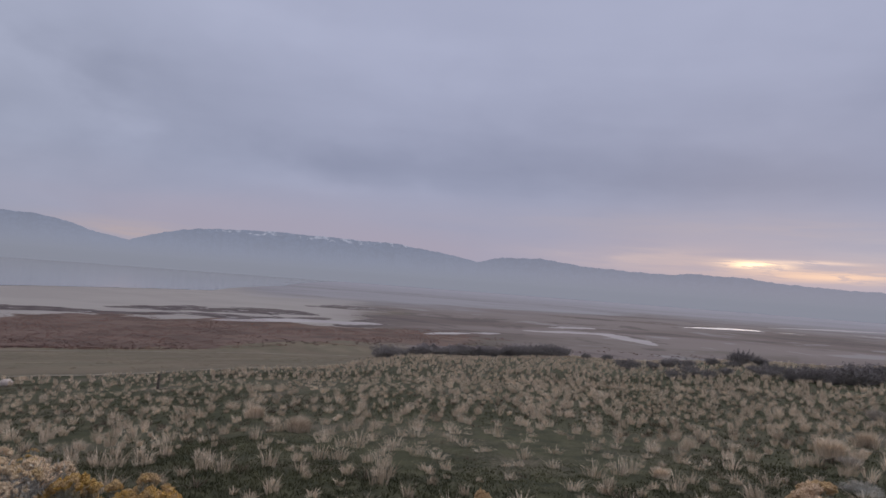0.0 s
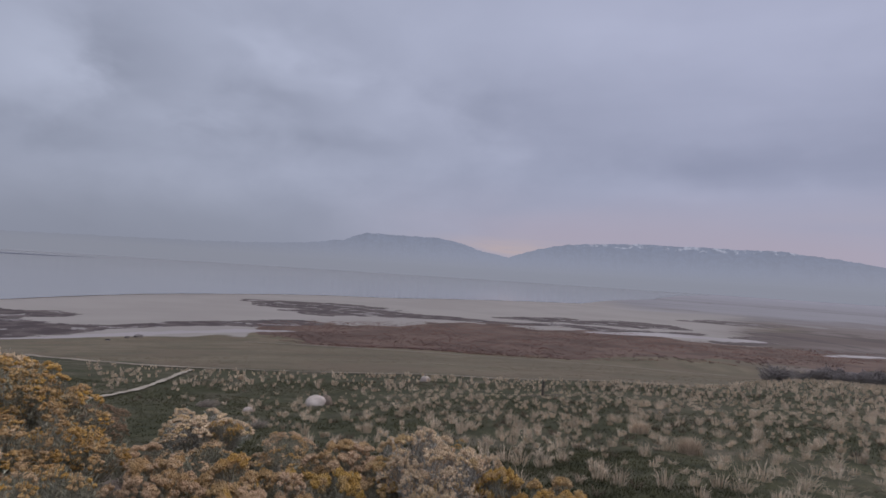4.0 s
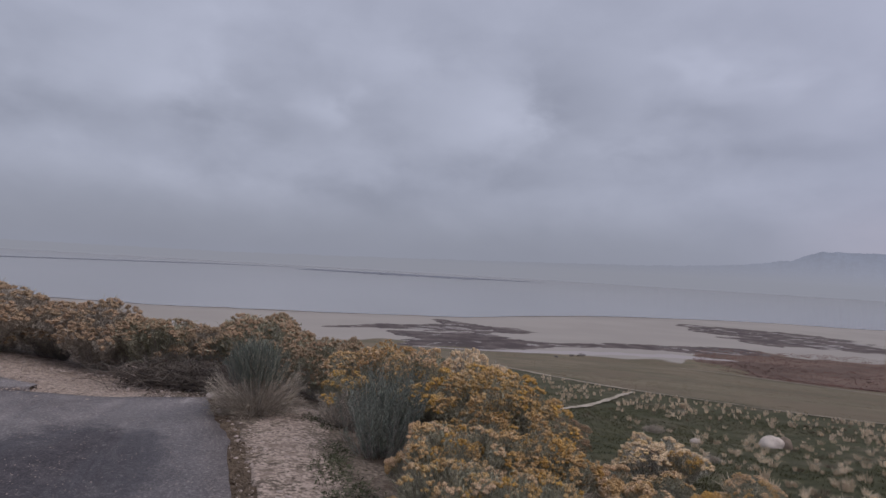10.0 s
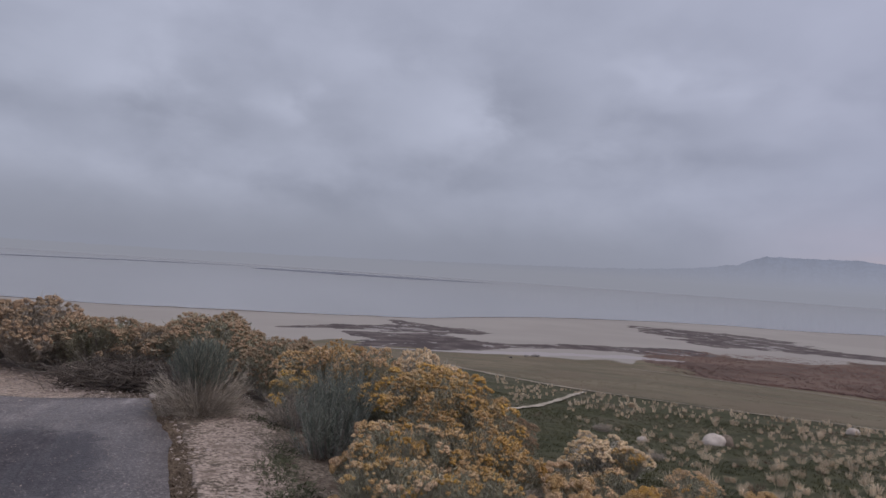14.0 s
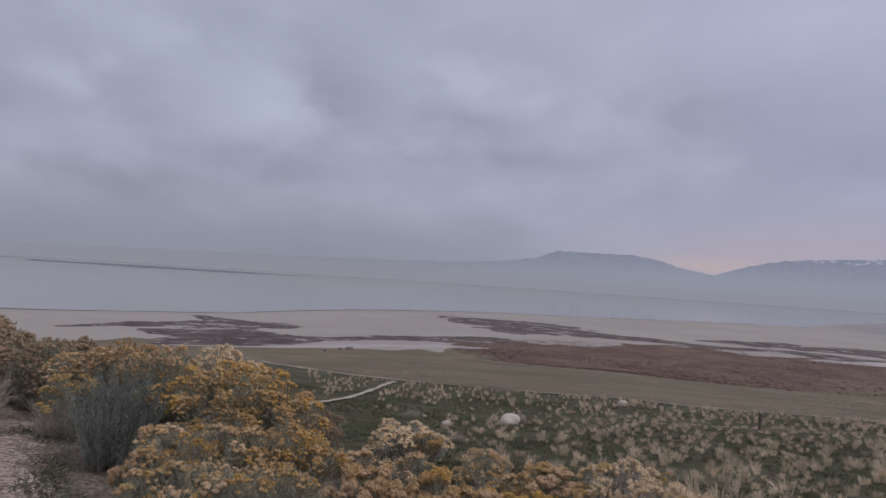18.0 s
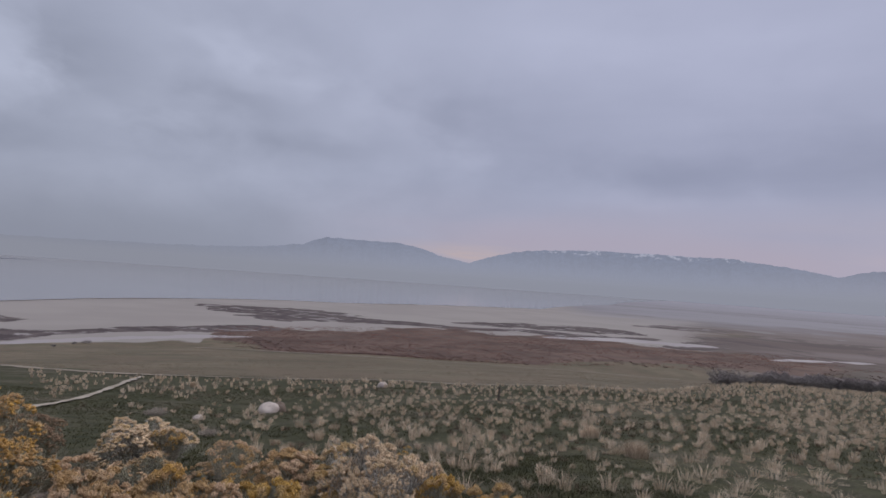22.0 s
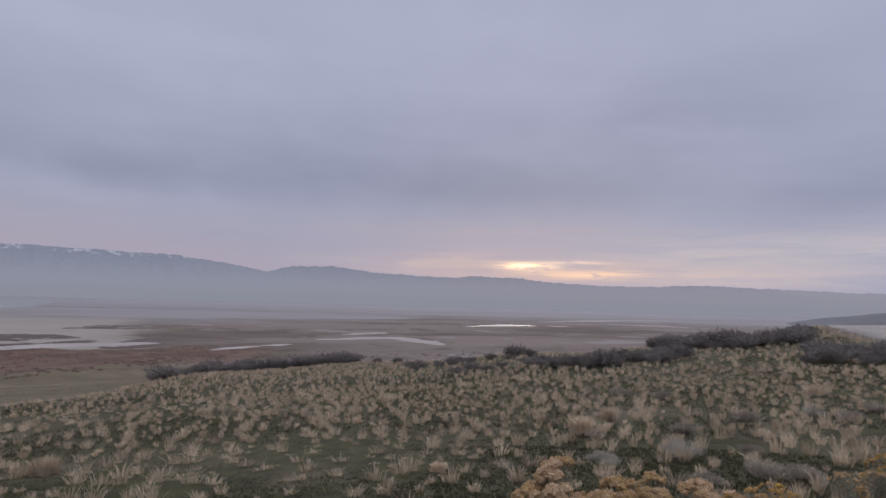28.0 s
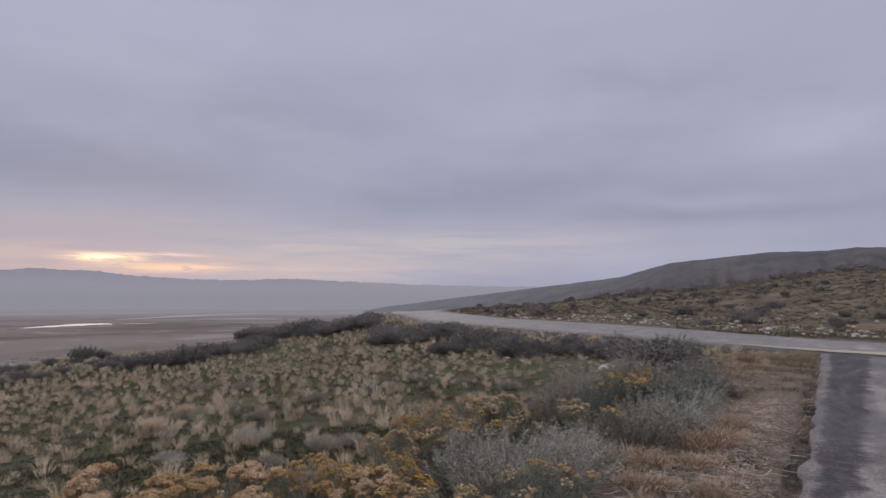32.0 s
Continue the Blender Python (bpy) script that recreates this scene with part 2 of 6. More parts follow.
# ---- lie of the land, in metres; azimuth in degrees to the left of straight ahead ----
LAKE = EYE - 25.0
RINGS = (0, 5, 10, 20, 36, 60, 100, 200, 230)
LAND = {  # height against the first eye at those distances
    -180: (-1.65, -1.65, -1.6, -1.5, -1.0, 1, 5, 12, 15),
    -120: (-1.65, -1.65, -1.6, -1.5, -1.1, 1.5, 6, 14, 17),
    -90: (-1.65, -1.64, -1.62, -1.52, -1.15, 1.0, 4.6, 8, 9),
    -75: (-1.65, -1.66, -1.7, -1.55, -1.15, 0.0, 1.7, 1.5, 1),
    -60: (-1.65, -1.7, -1.8, -1.75, -1.3, -0.95, -0.9, -9, -13),
    -51: (-1.65, -1.73, -1.88, -2.0, -1.7, -0.95, -2.2, -14, -19),
    -45: (-1.65, -1.75, -1.95, -2.2, -2.15, -2.6, -7, -20, -25),
    -30: (-1.65, -1.8, -2.15, -2.7, -3.15, -4.4, -9, -23, -25),
    -15: (-1.65, -1.85, -2.3, -3.15, -4.15, -5.7, -10, -24, -25),
    0: (-1.65, -1.9, -2.45, -3.4, -4.75, -6.7, -11.5, -24.5, -25),
    12: (-1.65, -1.95, -2.5, -3.65, -5.4, -8.3, -13, -24.6, -25),
    30: (-1.65, -2.0, -2.7, -4.1, -6.1, -9, -14, -24.7, -25),
    45: (-1.65, -2.05, -2.85, -4.5, -6.45, -9.3, -14.3, -24.7, -25),
    58: (-1.65, -2.0, -2.7, -4.3, -6.45, -9.3, -14.5, -24.7, -25),
    75: (-1.65, -1.95, -2.35, -3.5, -5.6, -9, -14.3, -24.7, -25),
    90: (-1.65, -1.85, -2.07, -2.9, -5, -8.5, -14, -24.6, -25),
    98: (-1.65, -1.84, -2.05, -2.75, -4.9, -8.4, -13.8, -24.5, -25),
    108: (-1.65, -1.80, -1.93, -2.15, -4.3, -8, -13, -24, -25),
    120: (-1.65, -1.78, -1.85, -2.0, -4.0, -7.5, -12, -23, -25),
    150: (-1.65, -1.7, -1.8, -2.0, -2.5, -3, -6, -15, -18),
    180: (-1.65, -1.65, -1.6, -1.5, -1.0, 1, 5, 12, 15),
}
LAND_AZ = np.array(list(LAND), float)
LAND_Z = np.array(list(LAND.values()), float)


def smooth(t):
    t = np.clip(t, 0, 1)
    return t * t * (3 - 2 * t)


def land(x, y):
    """Height of the ground, without its fine bumps."""
    x, y = np.asarray(x, float), np.asarray(y, float)
    a, r = np.degrees(np.arctan2(-x, y)), np.hypot(x, y)
    i = np.clip(np.searchsorted(LAND_AZ, a) - 1, 0, len(LAND_AZ) - 2)
    f = smooth((a - LAND_AZ[i]) / (LAND_AZ[i + 1] - LAND_AZ[i]))
    k = np.clip(np.searchsorted(RINGS, r, side="right") - 1, 0, len(RINGS) - 2)
    rr = np.array(RINGS, float)
    g = np.clip((r - rr[k]) / (rr[k + 1] - rr[k]), 0, 1)

    def along(j):
        z0, z1 = LAND_Z[j, k], LAND_Z[j, k + 1]
        # slopes at both ends keep the profile round
        km, kp = np.maximum(k - 1, 0), np.minimum(k + 2, len(RINGS) - 1)
        s0 = (z1 - LAND_Z[j, km]) / (rr[k + 1] - rr[km])
        s1 = (LAND_Z[j, kp] - z0) / (rr[kp] - rr[k])
        w = rr[k + 1] - rr[k]
        return ((2 * g**3 - 3 * g**2 + 1) * z0 + (g**3 - 2 * g**2 + g) * w * s0
                + (-2 * g**3 + 3 * g**2) * z1 + (g**3 - g**2) * w * s1)

    z = along(i) * (1 - f) + along(i + 1) * f
    z = np.where(r > RINGS[-1], LAND_Z[i, -1] * (1 - f) + LAND_Z[i + 1, -1] * f, z)
    z = np.where(r > 230, np.where(z > -25, -25 + (z + 25) * np.exp(-np.maximum(r - 230, 0) / 400), z), z)
    return np.maximum(z, -25) + EYE


def tumble(x, y, scale, seed=0.0):
    """Smooth random number in about -1..1 over the plan."""
    return np.array([noise.noise((a * scale + seed, b * scale - seed, seed * 1.7)) for a, b in zip(np.ravel(x), np.ravel(y))]).reshape(np.shape(x))

# ---- materials ----
def material(name, rough=0.9, spec=0.3):
    m = bpy.data.materials.new(name)
    m.use_nodes = True
    b = m.node_tree.nodes["Principled BSDF"]
    b.inputs["Roughness"].default_value = rough
    b.inputs["Specular IOR Level"].default_value = spec
    return m, m.node_tree, b


def place_of(tree):
    return tree.nodes.new("ShaderNodeNewGeometry").outputs["Position"]


def island(tree):
    return tree.nodes.new("ShaderNodeNewGeometry").outputs["Random Per Island"]


def attr(tree, name):
    n = tree.nodes.new("ShaderNodeAttribute")
    n.attribute_name = name
    return n.outputs["Fac"]


def bump(tree, bsdf, height, strength=0.4, distance=0.02):
    n = tree.nodes.new("ShaderNodeBump")
    n.inputs["Strength"].default_value, n.inputs["Distance"].default_value = strength, distance
    tree.links.new(height, n.inputs["Height"])
    tree.links.new(n.outputs[0], bsdf.inputs["Normal"])


def two_tone(name, dark, light, scale, rough=0.9, fine=None, bump_by=0.0, spec=0.3, by_island=0.0):
    """Colour that wanders between two tones at a coarse and a fine scale."""
    m, t, b = material(name, rough, spec)
    p = place_of(t)
    big = noise_node(t, p, scale, 4.0, 0.6)
    small = noise_node(t, p, fine or scale * 14, 4.0, 0.65)
    f = math_node(t, "ADD", math_node(t, "MULTIPLY", big, 0.6), math_node(t, "MULTIPLY", small, 0.4))
    f = ramp(t, f, 0.35, 0.65)
    if by_island:
        f = math_node(t, "ADD", math_node(t, "MULTIPLY", f, 1 - by_island), math_node(t, "MULTIPLY", island(t), by_island))
    t.links.new(mix_col(t, f, dark, light), b.inputs["Base Color"])
    if bump_by:
        bump(t, b, small, bump_by, 0.3 / (fine or scale * 14))
    return m


def ground_material():
    m, t, b = material("ground_cover", 0.95, 0.15)
    p = place_of(t)
    n1, n2, n3 = noise_node(t, p, 0.35, 5.0, 0.6), noise_node(t, p, 2.6, 5.0, 0.65), noise_node(t, p, 22.0, 4.0, 0.7)
    wide = noise_node(t, p, 0.02, 2.0, 0.5)
    mottle = noise_node(t, p, 0.09, 2.0, 0.5)
    # turf between the tufts
    green = mix_col(t, ramp(t, n2, 0.35, 0.66), (0.030, 0.033, 0.017), (0.068, 0.068, 0.036))
    litter = mix_col(t, ramp(t, n3, 0.35, 0.65), (0.060, 0.052, 0.040), (0.16, 0.135, 0.10))
    turf = mix_col(t, ramp(t, math_node(t, "ADD", math_node(t, "MULTIPLY", n1, 0.6), math_node(t, "MULTIPLY", n3, 0.4)), 0.48, 0.66), green, litter)

    def lay(base, name, colour, lo=0.35, hi=0.65, by=None, amount=0.5):
        f = math_node(t, "ADD", attr(t, name), math_node(t, "MULTIPLY", math_node(t, "SUBTRACT", by or n2, 0.5), amount))
        return mix_col(t, ramp(t, f, lo, hi), base, colour)

    olive = mix_col(t, ramp(t, noise_node(t, p, 0.045, 2.0, 0.5), 0.34, 0.66), (0.136, 0.110, 0.078), (0.186, 0.152, 0.109))
    olive = mix_col(t, ramp(t, mottle, 0.38, 0.62, 0.0, 0.50), olive, (0.078, 0.078, 0.050))
    olive = mix_col(t, ramp(t, n1, 0.52, 0.68, 0.0, 0.55), olive, (0.082, 0.072, 0.050))
    olive = mix_col(t, ramp(t, n2, 0.60, 0.74, 0.0, 0.55), olive, (0.26, 0.22, 0.165))
    col = lay(turf, "olive", olive, by=n1, amount=0.8)
    hill = mix_col(t, ramp(t, math_node(t, "ADD", math_node(t, "MULTIPLY", n1, 0.5), math_node(t, "MULTIPLY", n2, 0.5)), 0.40, 0.62), (0.080, 0.066, 0.049), (0.190, 0.150, 0.108))
    col = lay(col, "hill", hill, by=n1)
    soil = mix_col(t, ramp(t, n3, 0.35, 0.7), (0.085, 0.066, 0.053), (0.27, 0.222, 0.182))
    soil = mix_col(t, ramp(t, n2, 0.48, 0.62, 0.0, 0.85), soil, (0.075, 0.056, 0.043))
    col = lay(col, "soil", soil, by=n2, amount=0.6)
    gravel = mix_col(t, ramp(t, n3, 0.35, 0.65), (0.190, 0.150, 0.128), (0.45, 0.362, 0.310))
    gravel = mix_col(t, ramp(t, n2, 0.54, 0.68, 0.0, 0.7), gravel, (0.15, 0.115, 0.094))
    gravel = mix_col(t, ramp(t, noise_node(t, p, 8.0, 5.0, 0.7), 0.52, 0.62, 0.0, 0.6), gravel, (0.105, 0.080, 0.064))
    col = lay(col, "gravel", gravel, 0.42, 0.56, math_node(t, "ADD", math_node(t, "MULTIPLY", n2, 0.6), math_node(t, "MULTIPLY", n3, 0.4)), 2.2)
    fen = mix_col(t, ramp(t, noise_node(t, p, 0.05, 6.0, 0.65), 0.38, 0.62), (0.098, 0.068, 0.057), (0.148, 0.102, 0.084))
    col = lay(col, "reed", fen, by=wide)
    mud = mix_col(t, ramp(t, wide, 0.35, 0.65), (0.282, 0.258, 0.243), (0.306, 0.281, 0.264))
    col = lay(col, "mud", mud, 0.3, 0.7, noise_node(t, p, 0.05, 8.0, 0.7), 0.9)
    ragged = noise_node(t, p, 0.05, 9.0, 0.70, 0.8)
    bar = mix_col(t, ramp(t, noise_node(t, p, 0.12, 5.0, 0.6), 0.42, 0.6), (0.068, 0.054, 0.055), (0.120, 0.098, 0.095))
    bar = mix_col(t, ramp(t, noise_node(t, p, 0.075, 7.0, 0.7, 0.5), 0.56, 0.60), bar, (0.27, 0.25, 0.245))
    col = lay(col, "bar", bar, 0.45, 0.51, ragged, 1.7)
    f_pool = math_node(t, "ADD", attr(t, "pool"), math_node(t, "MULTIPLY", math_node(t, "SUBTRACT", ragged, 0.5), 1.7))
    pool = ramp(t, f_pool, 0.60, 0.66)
    far_vec = t.nodes.new("ShaderNodeMapping")
    far_vec.inputs["Scale"].default_value = (0.0016, 0.005, 0.0)
    far_vec.inputs["Rotation"].default_value = (0, 0, radians(18))
    t.links.new(p, far_vec.inputs["Vector"])
    streak = noise_node(t, far_vec.outputs[0], 1.0, 6.0, 0.6, 0.6)
    brown = mix_col(t, ramp(t, streak, 0.42, 0.58), (0.122, 0.097, 0.090), (0.182, 0.153, 0.145))
    wavy = noise_node(t, p, 0.011, 7.0, 0.62, 1.2)
    brown = mix_col(t, ramp(t, wavy, 0.58, 0.62, 0.0, 0.6), brown, (0.255, 0.245, 0.250))
    brown = mix_col(t, ramp(t, wavy, 0.45, 0.40, 0.0, 0.7), brown, (0.085, 0.070, 0.068))
    col = lay(col, "plain", brown, 0.1, 0.9, wide, 0.9)
    # mist over the far flats is put into their lilac-grey base colour
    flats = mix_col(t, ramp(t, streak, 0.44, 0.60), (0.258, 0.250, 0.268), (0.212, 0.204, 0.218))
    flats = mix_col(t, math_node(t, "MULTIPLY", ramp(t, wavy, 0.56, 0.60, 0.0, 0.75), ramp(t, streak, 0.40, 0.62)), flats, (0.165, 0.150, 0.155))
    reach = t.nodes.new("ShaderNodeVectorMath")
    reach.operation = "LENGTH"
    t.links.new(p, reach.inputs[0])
    # haze in the colour grows with distance, to meet the range's mist
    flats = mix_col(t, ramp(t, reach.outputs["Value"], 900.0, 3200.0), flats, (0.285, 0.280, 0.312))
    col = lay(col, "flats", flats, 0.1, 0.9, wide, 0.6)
    # sky reflection of the pools painted as a pale base colour
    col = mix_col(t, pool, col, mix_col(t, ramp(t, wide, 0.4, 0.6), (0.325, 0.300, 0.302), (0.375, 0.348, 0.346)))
    t.links.new(col, b.inputs["Base Color"])
    gloss = math_node(t, "MULTIPLY", ramp(t, attr(t, "glossy_pool"), 0.45, 0.6), pool)
    wet = math_node(t, "MAXIMUM", math_node(t, "MULTIPLY", attr(t, "mud"), ramp(t, wide, 0.4, 0.6, 0.0, 0.14)), gloss)
    t.links.new(ramp(t, wet, 0.0, 1.0, 0.95, 0.15), b.inputs["Roughness"])
    t.links.new(ramp(t, gloss, 0.0, 1.0, 0.15, 0.4), b.inputs["Specular IOR Level"])
    bump(t, b, math_node(t, "MULTIPLY", math_node(t, "ADD", n3, n2), ramp(t, reach.outputs["Value"], 30.0, 90.0, 1.0, 0.0)), 0.7, 0.03)
    return m


def water_material():
    m, t, b = material("lake_water", 0.10, 0.5)
    b.inputs["IOR"].default_value = 1.33
    p = place_of(t)
    mp = t.nodes.new("ShaderNodeMapping")
    mp.inputs["Scale"].default_value = (0.004, 0.012, 0.01)
    t.links.new(p, mp.inputs["Vector"])
    n = noise_node(t, mp.outputs[0], 0.5, 3.0, 0.55, 0.5)
    t.links.new(mix_col(t, ramp(t, n, 0.38, 0.62), (0.225, 0.212, 0.212), (0.262, 0.248, 0.246)), b.inputs["Base Color"])
    b.inputs["Roughness"].default_value = 0.10
    b.inputs["Specular IOR Level"].default_value = 0.42
    return m


def asphalt_material(name, dark, light, chips, damp=False):
    m, t, b = material(name, 0.8, 0.3)
    p = place_of(t)
    big, mid, fine = noise_node(t, p, 0.9, 6.0, 0.62, 0.5), noise_node(t, p, 6.0, 5.0, 0.7), noise_node(t, p, 38.0, 4.0, 0.8)
    cell = t.nodes.new("ShaderNodeTexVoronoi")
    cell.inputs["Scale"].default_value = 30.0
    t.links.new(p, cell.inputs["Vector"])
    f = math_node(t, "ADD", math_node(t, "MULTIPLY", big, 0.7), math_node(t, "MULTIPLY", mid, 0.3))
    col = mix_col(t, ramp(t, f, 0.38, 0.64), dark, light)
    lanes = t.nodes.new("ShaderNodeMapping")
    lanes.inputs["Scale"].default_value = (0.22, 1.1, 0.0)
    t.links.new(p, lanes.inputs["Vector"])
    worn = noise_node(t, lanes.outputs[0], 1.0, 6.0, 0.62, 0.6)
    col = mix_col(t, ramp(t, worn, 0.40, 0.60, 0.55, 0.0), col, tuple(0.55 * c for c in dark))
    col = mix_col(t, ramp(t, worn, 0.56, 0.66, 0.0, 0.45), col, chips)
    t.links.new(ramp(t, worn, 0.38, 0.62, 0.48, 0.85), b.inputs["Roughness"])
    if damp:  # a damp patch by the trail, and a dark strip along the northern edge
        s = t.nodes.new("ShaderNodeSeparateXYZ")
        t.links.new(p, s.inputs[0])
        dx_, dy_ = (math_node(t, "DIVIDE", math_node(t, "SUBTRACT", s.outputs[k], c), w) for k, c, w in ((0, -6.6, 1.5), (1, -1.45, 0.85)))
        away = math_node(t, "SQRT", math_node(t, "ADD", math_node(t, "MULTIPLY", dx_, dx_), math_node(t, "MULTIPLY", dy_, dy_)))
        wander = math_node(t, "MULTIPLY", math_node(t, "SUBTRACT", noise_node(t, p, 1.6, 6.0, 0.7), 0.5), 1.6)
        patch = ramp(t, math_node(t, "ADD", away, wander), 1.15, 0.75)
        line = math_node(t, "ADD", s.outputs[1], math_node(t, "MULTIPLY", wander, 0.42))
        rim = math_node(t, "SUBTRACT", math_node(t, "MULTIPLY", s.outputs[0], 0.042), line)
        strip_ = math_node(t, "MULTIPLY", math_node(t, "MULTIPLY", ramp(t, line, -0.12, 0.04), ramp(t, rim, -0.06, 0.04)), ramp(t, s.outputs[0], 1.0, 3.0))
        wet = math_node(t, "MULTIPLY", math_node(t, "MAXIMUM", patch, strip_), ramp(t, mid, 0.25, 0.6, 0.65, 1.0))
        col = mix_col(t, wet, col, (0.034, 0.029, 0.037))
        dry = math_node(t, "SUBTRACT", 1.0, math_node(t, "MULTIPLY", wet, 0.7))
    else:
        dry = 1.0
    stone = math_node(t, "MULTIPLY", ramp(t, cell.outputs["Distance"], 0.34, 0.22), ramp(t, cell.outputs["Color"], 0.68, 0.85))
    col = mix_col(t, math_node(t, "MULTIPLY", math_node(t, "MULTIPLY", stone, 0.5), dry), col, chips)
    col = mix_col(t, math_node(t, "MULTIPLY", ramp(t, fine, 0.52, 0.64, 0.0, 0.6), dry), col, chips)
    col = mix_col(t, ramp(t, fine, 0.47, 0.33, 0.0, 0.85), col, tuple(c * 0.35 for c in dark))
    t.links.new(col, b.inputs["Base Color"])
    bump(t, b, math_node(t, "ADD", fine, stone), 0.9, 0.008)
    return m


def blossom_material(name, a, c, share, pale=1.0, rust=1.0):
    """Dry flower heads: two colours in patches, and each tuft a little different."""
    m, t, b = material(name, 0.95, 0.1)
    p = place_of(t)
    patch = noise_node(t, p, 3.2, 2.0, 0.5)
    fine = noise_node(t, p, 160.0, 3.0, 0.7)
    col = mix_col(t, ramp(t, patch, share - 0.06, share + 0.06), a, c)
    own = t.nodes.new("ShaderNodeObjectInfo").outputs["Random"]
    col = mix_col(t, ramp(t, own, 0.40, 0.05, 0.0, 0.36 * rust), col, (0.54, 0.31, 0.13))
    col = mix_col(t, ramp(t, own, 0.72, 0.95, 0.0, 0.5 * pale * rust), col, (0.66, 0.45, 0.10))
    col = mix_col(t, math_node(t, "MULTIPLY", island(t), 0.32 * pale), col, (0.70, 0.54, 0.37))
    head = noise_node(t, p, 13.0, 1.0, 0.5)
    col = mix_col(t, ramp(t, head, 0.50, 0.66, 0.0, 0.6 * pale), col, (0.74, 0.55, 0.38))
    col = mix_col(t, ramp(t, head, 0.46, 0.36, 0.0, 0.15 + 0.3 * rust), col, (0.36, 0.22, 0.09))
    col = mix_col(t, ramp(t, fine, 0.40, 0.62, 0.2 + 0.25 * rust, 0.0), col, (0.26, 0.175, 0.085))
    t.links.new(col, b.inputs["Base Color"])
    bump(t, b, fine, 1.0, 0.01)
    return m


def distance_material(name, rock, snow_from, mist, thin, thick, foot, top):
    """Far slopes: rock and snow, with the light of the mist between mixed in as emission."""
    m, t, b = material(name, 1.0, 0.0)
    p = place_of(t)
    s = t.nodes.new("ShaderNodeSeparateXYZ")
    t.links.new(p, s.inputs[0])
    n = noise_node(t, p, 0.02, 6.0, 0.65)
    col = mix_col(t, ramp(t, n, 0.4, 0.6), rock, tuple(1.5 * c for c in rock))
    if snow_from:
        snow = math_node(t, "MULTIPLY", ramp(t, math_node(t, "ADD", s.outputs[2], math_node(t, "MULTIPLY", n, 60.0)), snow_from, snow_from + 10), ramp(t, noise_node(t, p, 0.015, 6.0, 0.7), 0.51, 0.59))
        col = mix_col(t, math_node(t, "MULTIPLY", snow, 0.85), col, (0.86, 0.86, 0.9))
    t.links.new(col, b.inputs["Base Color"])
    # haze painted on as emission, thicker towards the foot and to both sides
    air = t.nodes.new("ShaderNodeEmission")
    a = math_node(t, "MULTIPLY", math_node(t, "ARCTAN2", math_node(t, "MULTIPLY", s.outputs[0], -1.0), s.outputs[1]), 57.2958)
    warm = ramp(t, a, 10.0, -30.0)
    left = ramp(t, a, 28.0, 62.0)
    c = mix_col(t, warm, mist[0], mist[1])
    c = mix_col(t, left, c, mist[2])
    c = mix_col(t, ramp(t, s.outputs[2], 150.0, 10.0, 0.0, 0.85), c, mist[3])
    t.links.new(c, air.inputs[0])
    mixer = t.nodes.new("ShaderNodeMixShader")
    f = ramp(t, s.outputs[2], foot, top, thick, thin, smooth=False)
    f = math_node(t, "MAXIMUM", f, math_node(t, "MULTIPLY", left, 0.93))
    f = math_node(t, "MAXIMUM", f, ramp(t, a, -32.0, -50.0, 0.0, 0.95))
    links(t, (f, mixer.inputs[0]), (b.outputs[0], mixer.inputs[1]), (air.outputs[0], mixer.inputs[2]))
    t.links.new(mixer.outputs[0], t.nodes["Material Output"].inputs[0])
    return m


M_GROUND = ground_material()
M_WATER = water_material()
M_ASPHALT = asphalt_material("worn_asphalt", (0.108, 0.094, 0.101), (0.245, 0.220, 0.226), (0.40, 0.37, 0.36), True)
M_ROAD = asphalt_material("grey_road_asphalt", (0.175, 0.165, 0.165), (0.245, 0.232, 0.23), (0.38, 0.36, 0.36))
M_TRAIL = two_tone("pale_trail_dirt", (0.26, 0.225, 0.18), (0.44, 0.39, 0.33), 0.5, 0.95, 9.0, 0.4)
M_TRACK = two_tone("faint_track_dirt", (0.165, 0.140, 0.108), (0.31, 0.265, 0.21), 0.3, 0.95, 5.0, 0.3)
M_BAR = two_tone("dark_marsh_bar", (0.075, 0.062, 0.064), (0.14, 0.118, 0.115), 0.03, 0.95, 0.5)
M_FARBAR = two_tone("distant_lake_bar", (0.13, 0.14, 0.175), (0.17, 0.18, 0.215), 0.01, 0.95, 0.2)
M_BROWNROCK = two_tone("brown_boulder", (0.11, 0.082, 0.062), (0.27, 0.215, 0.175), 3.0, 0.9, 30.0, 0.6)
M_ROCK = two_tone("pale_boulder", (0.32, 0.265, 0.235), (0.60, 0.53, 0.48), 2.2, 0.9, 30.0, 0.6)
M_WOOD = two_tone("weathered_wood", (0.055, 0.045, 0.039), (0.15, 0.125, 0.108), 6.0, 0.9, 60.0, 0.5)
M_TUFT = two_tone("dry_bunchgrass", (0.365, 0.288, 0.203), (0.93, 0.775, 0.595), 0.9, 0.9, 3.2, by_island=0.35)
M_TURF = two_tone("short_green_grass", (0.038, 0.042, 0.021), (0.110, 0.106, 0.054), 0.8, 0.9, 6.0, by_island=0.4)
M_DRY = two_tone("straw_grey_stems", (0.27, 0.225, 0.18), (0.66, 0.57, 0.475), 2.0, 0.9, 20.0, by_island=0.6)
M_WEED = two_tone("green_weed", (0.060, 0.066, 0.040), (0.15, 0.155, 0.095), 3.0, 0.9, 20.0, by_island=0.4)
M_STRAW = two_tone("orange_straw", (0.24, 0.168, 0.118), (0.56, 0.415, 0.305), 1.2, 0.9, 9.0, by_island=0.4)
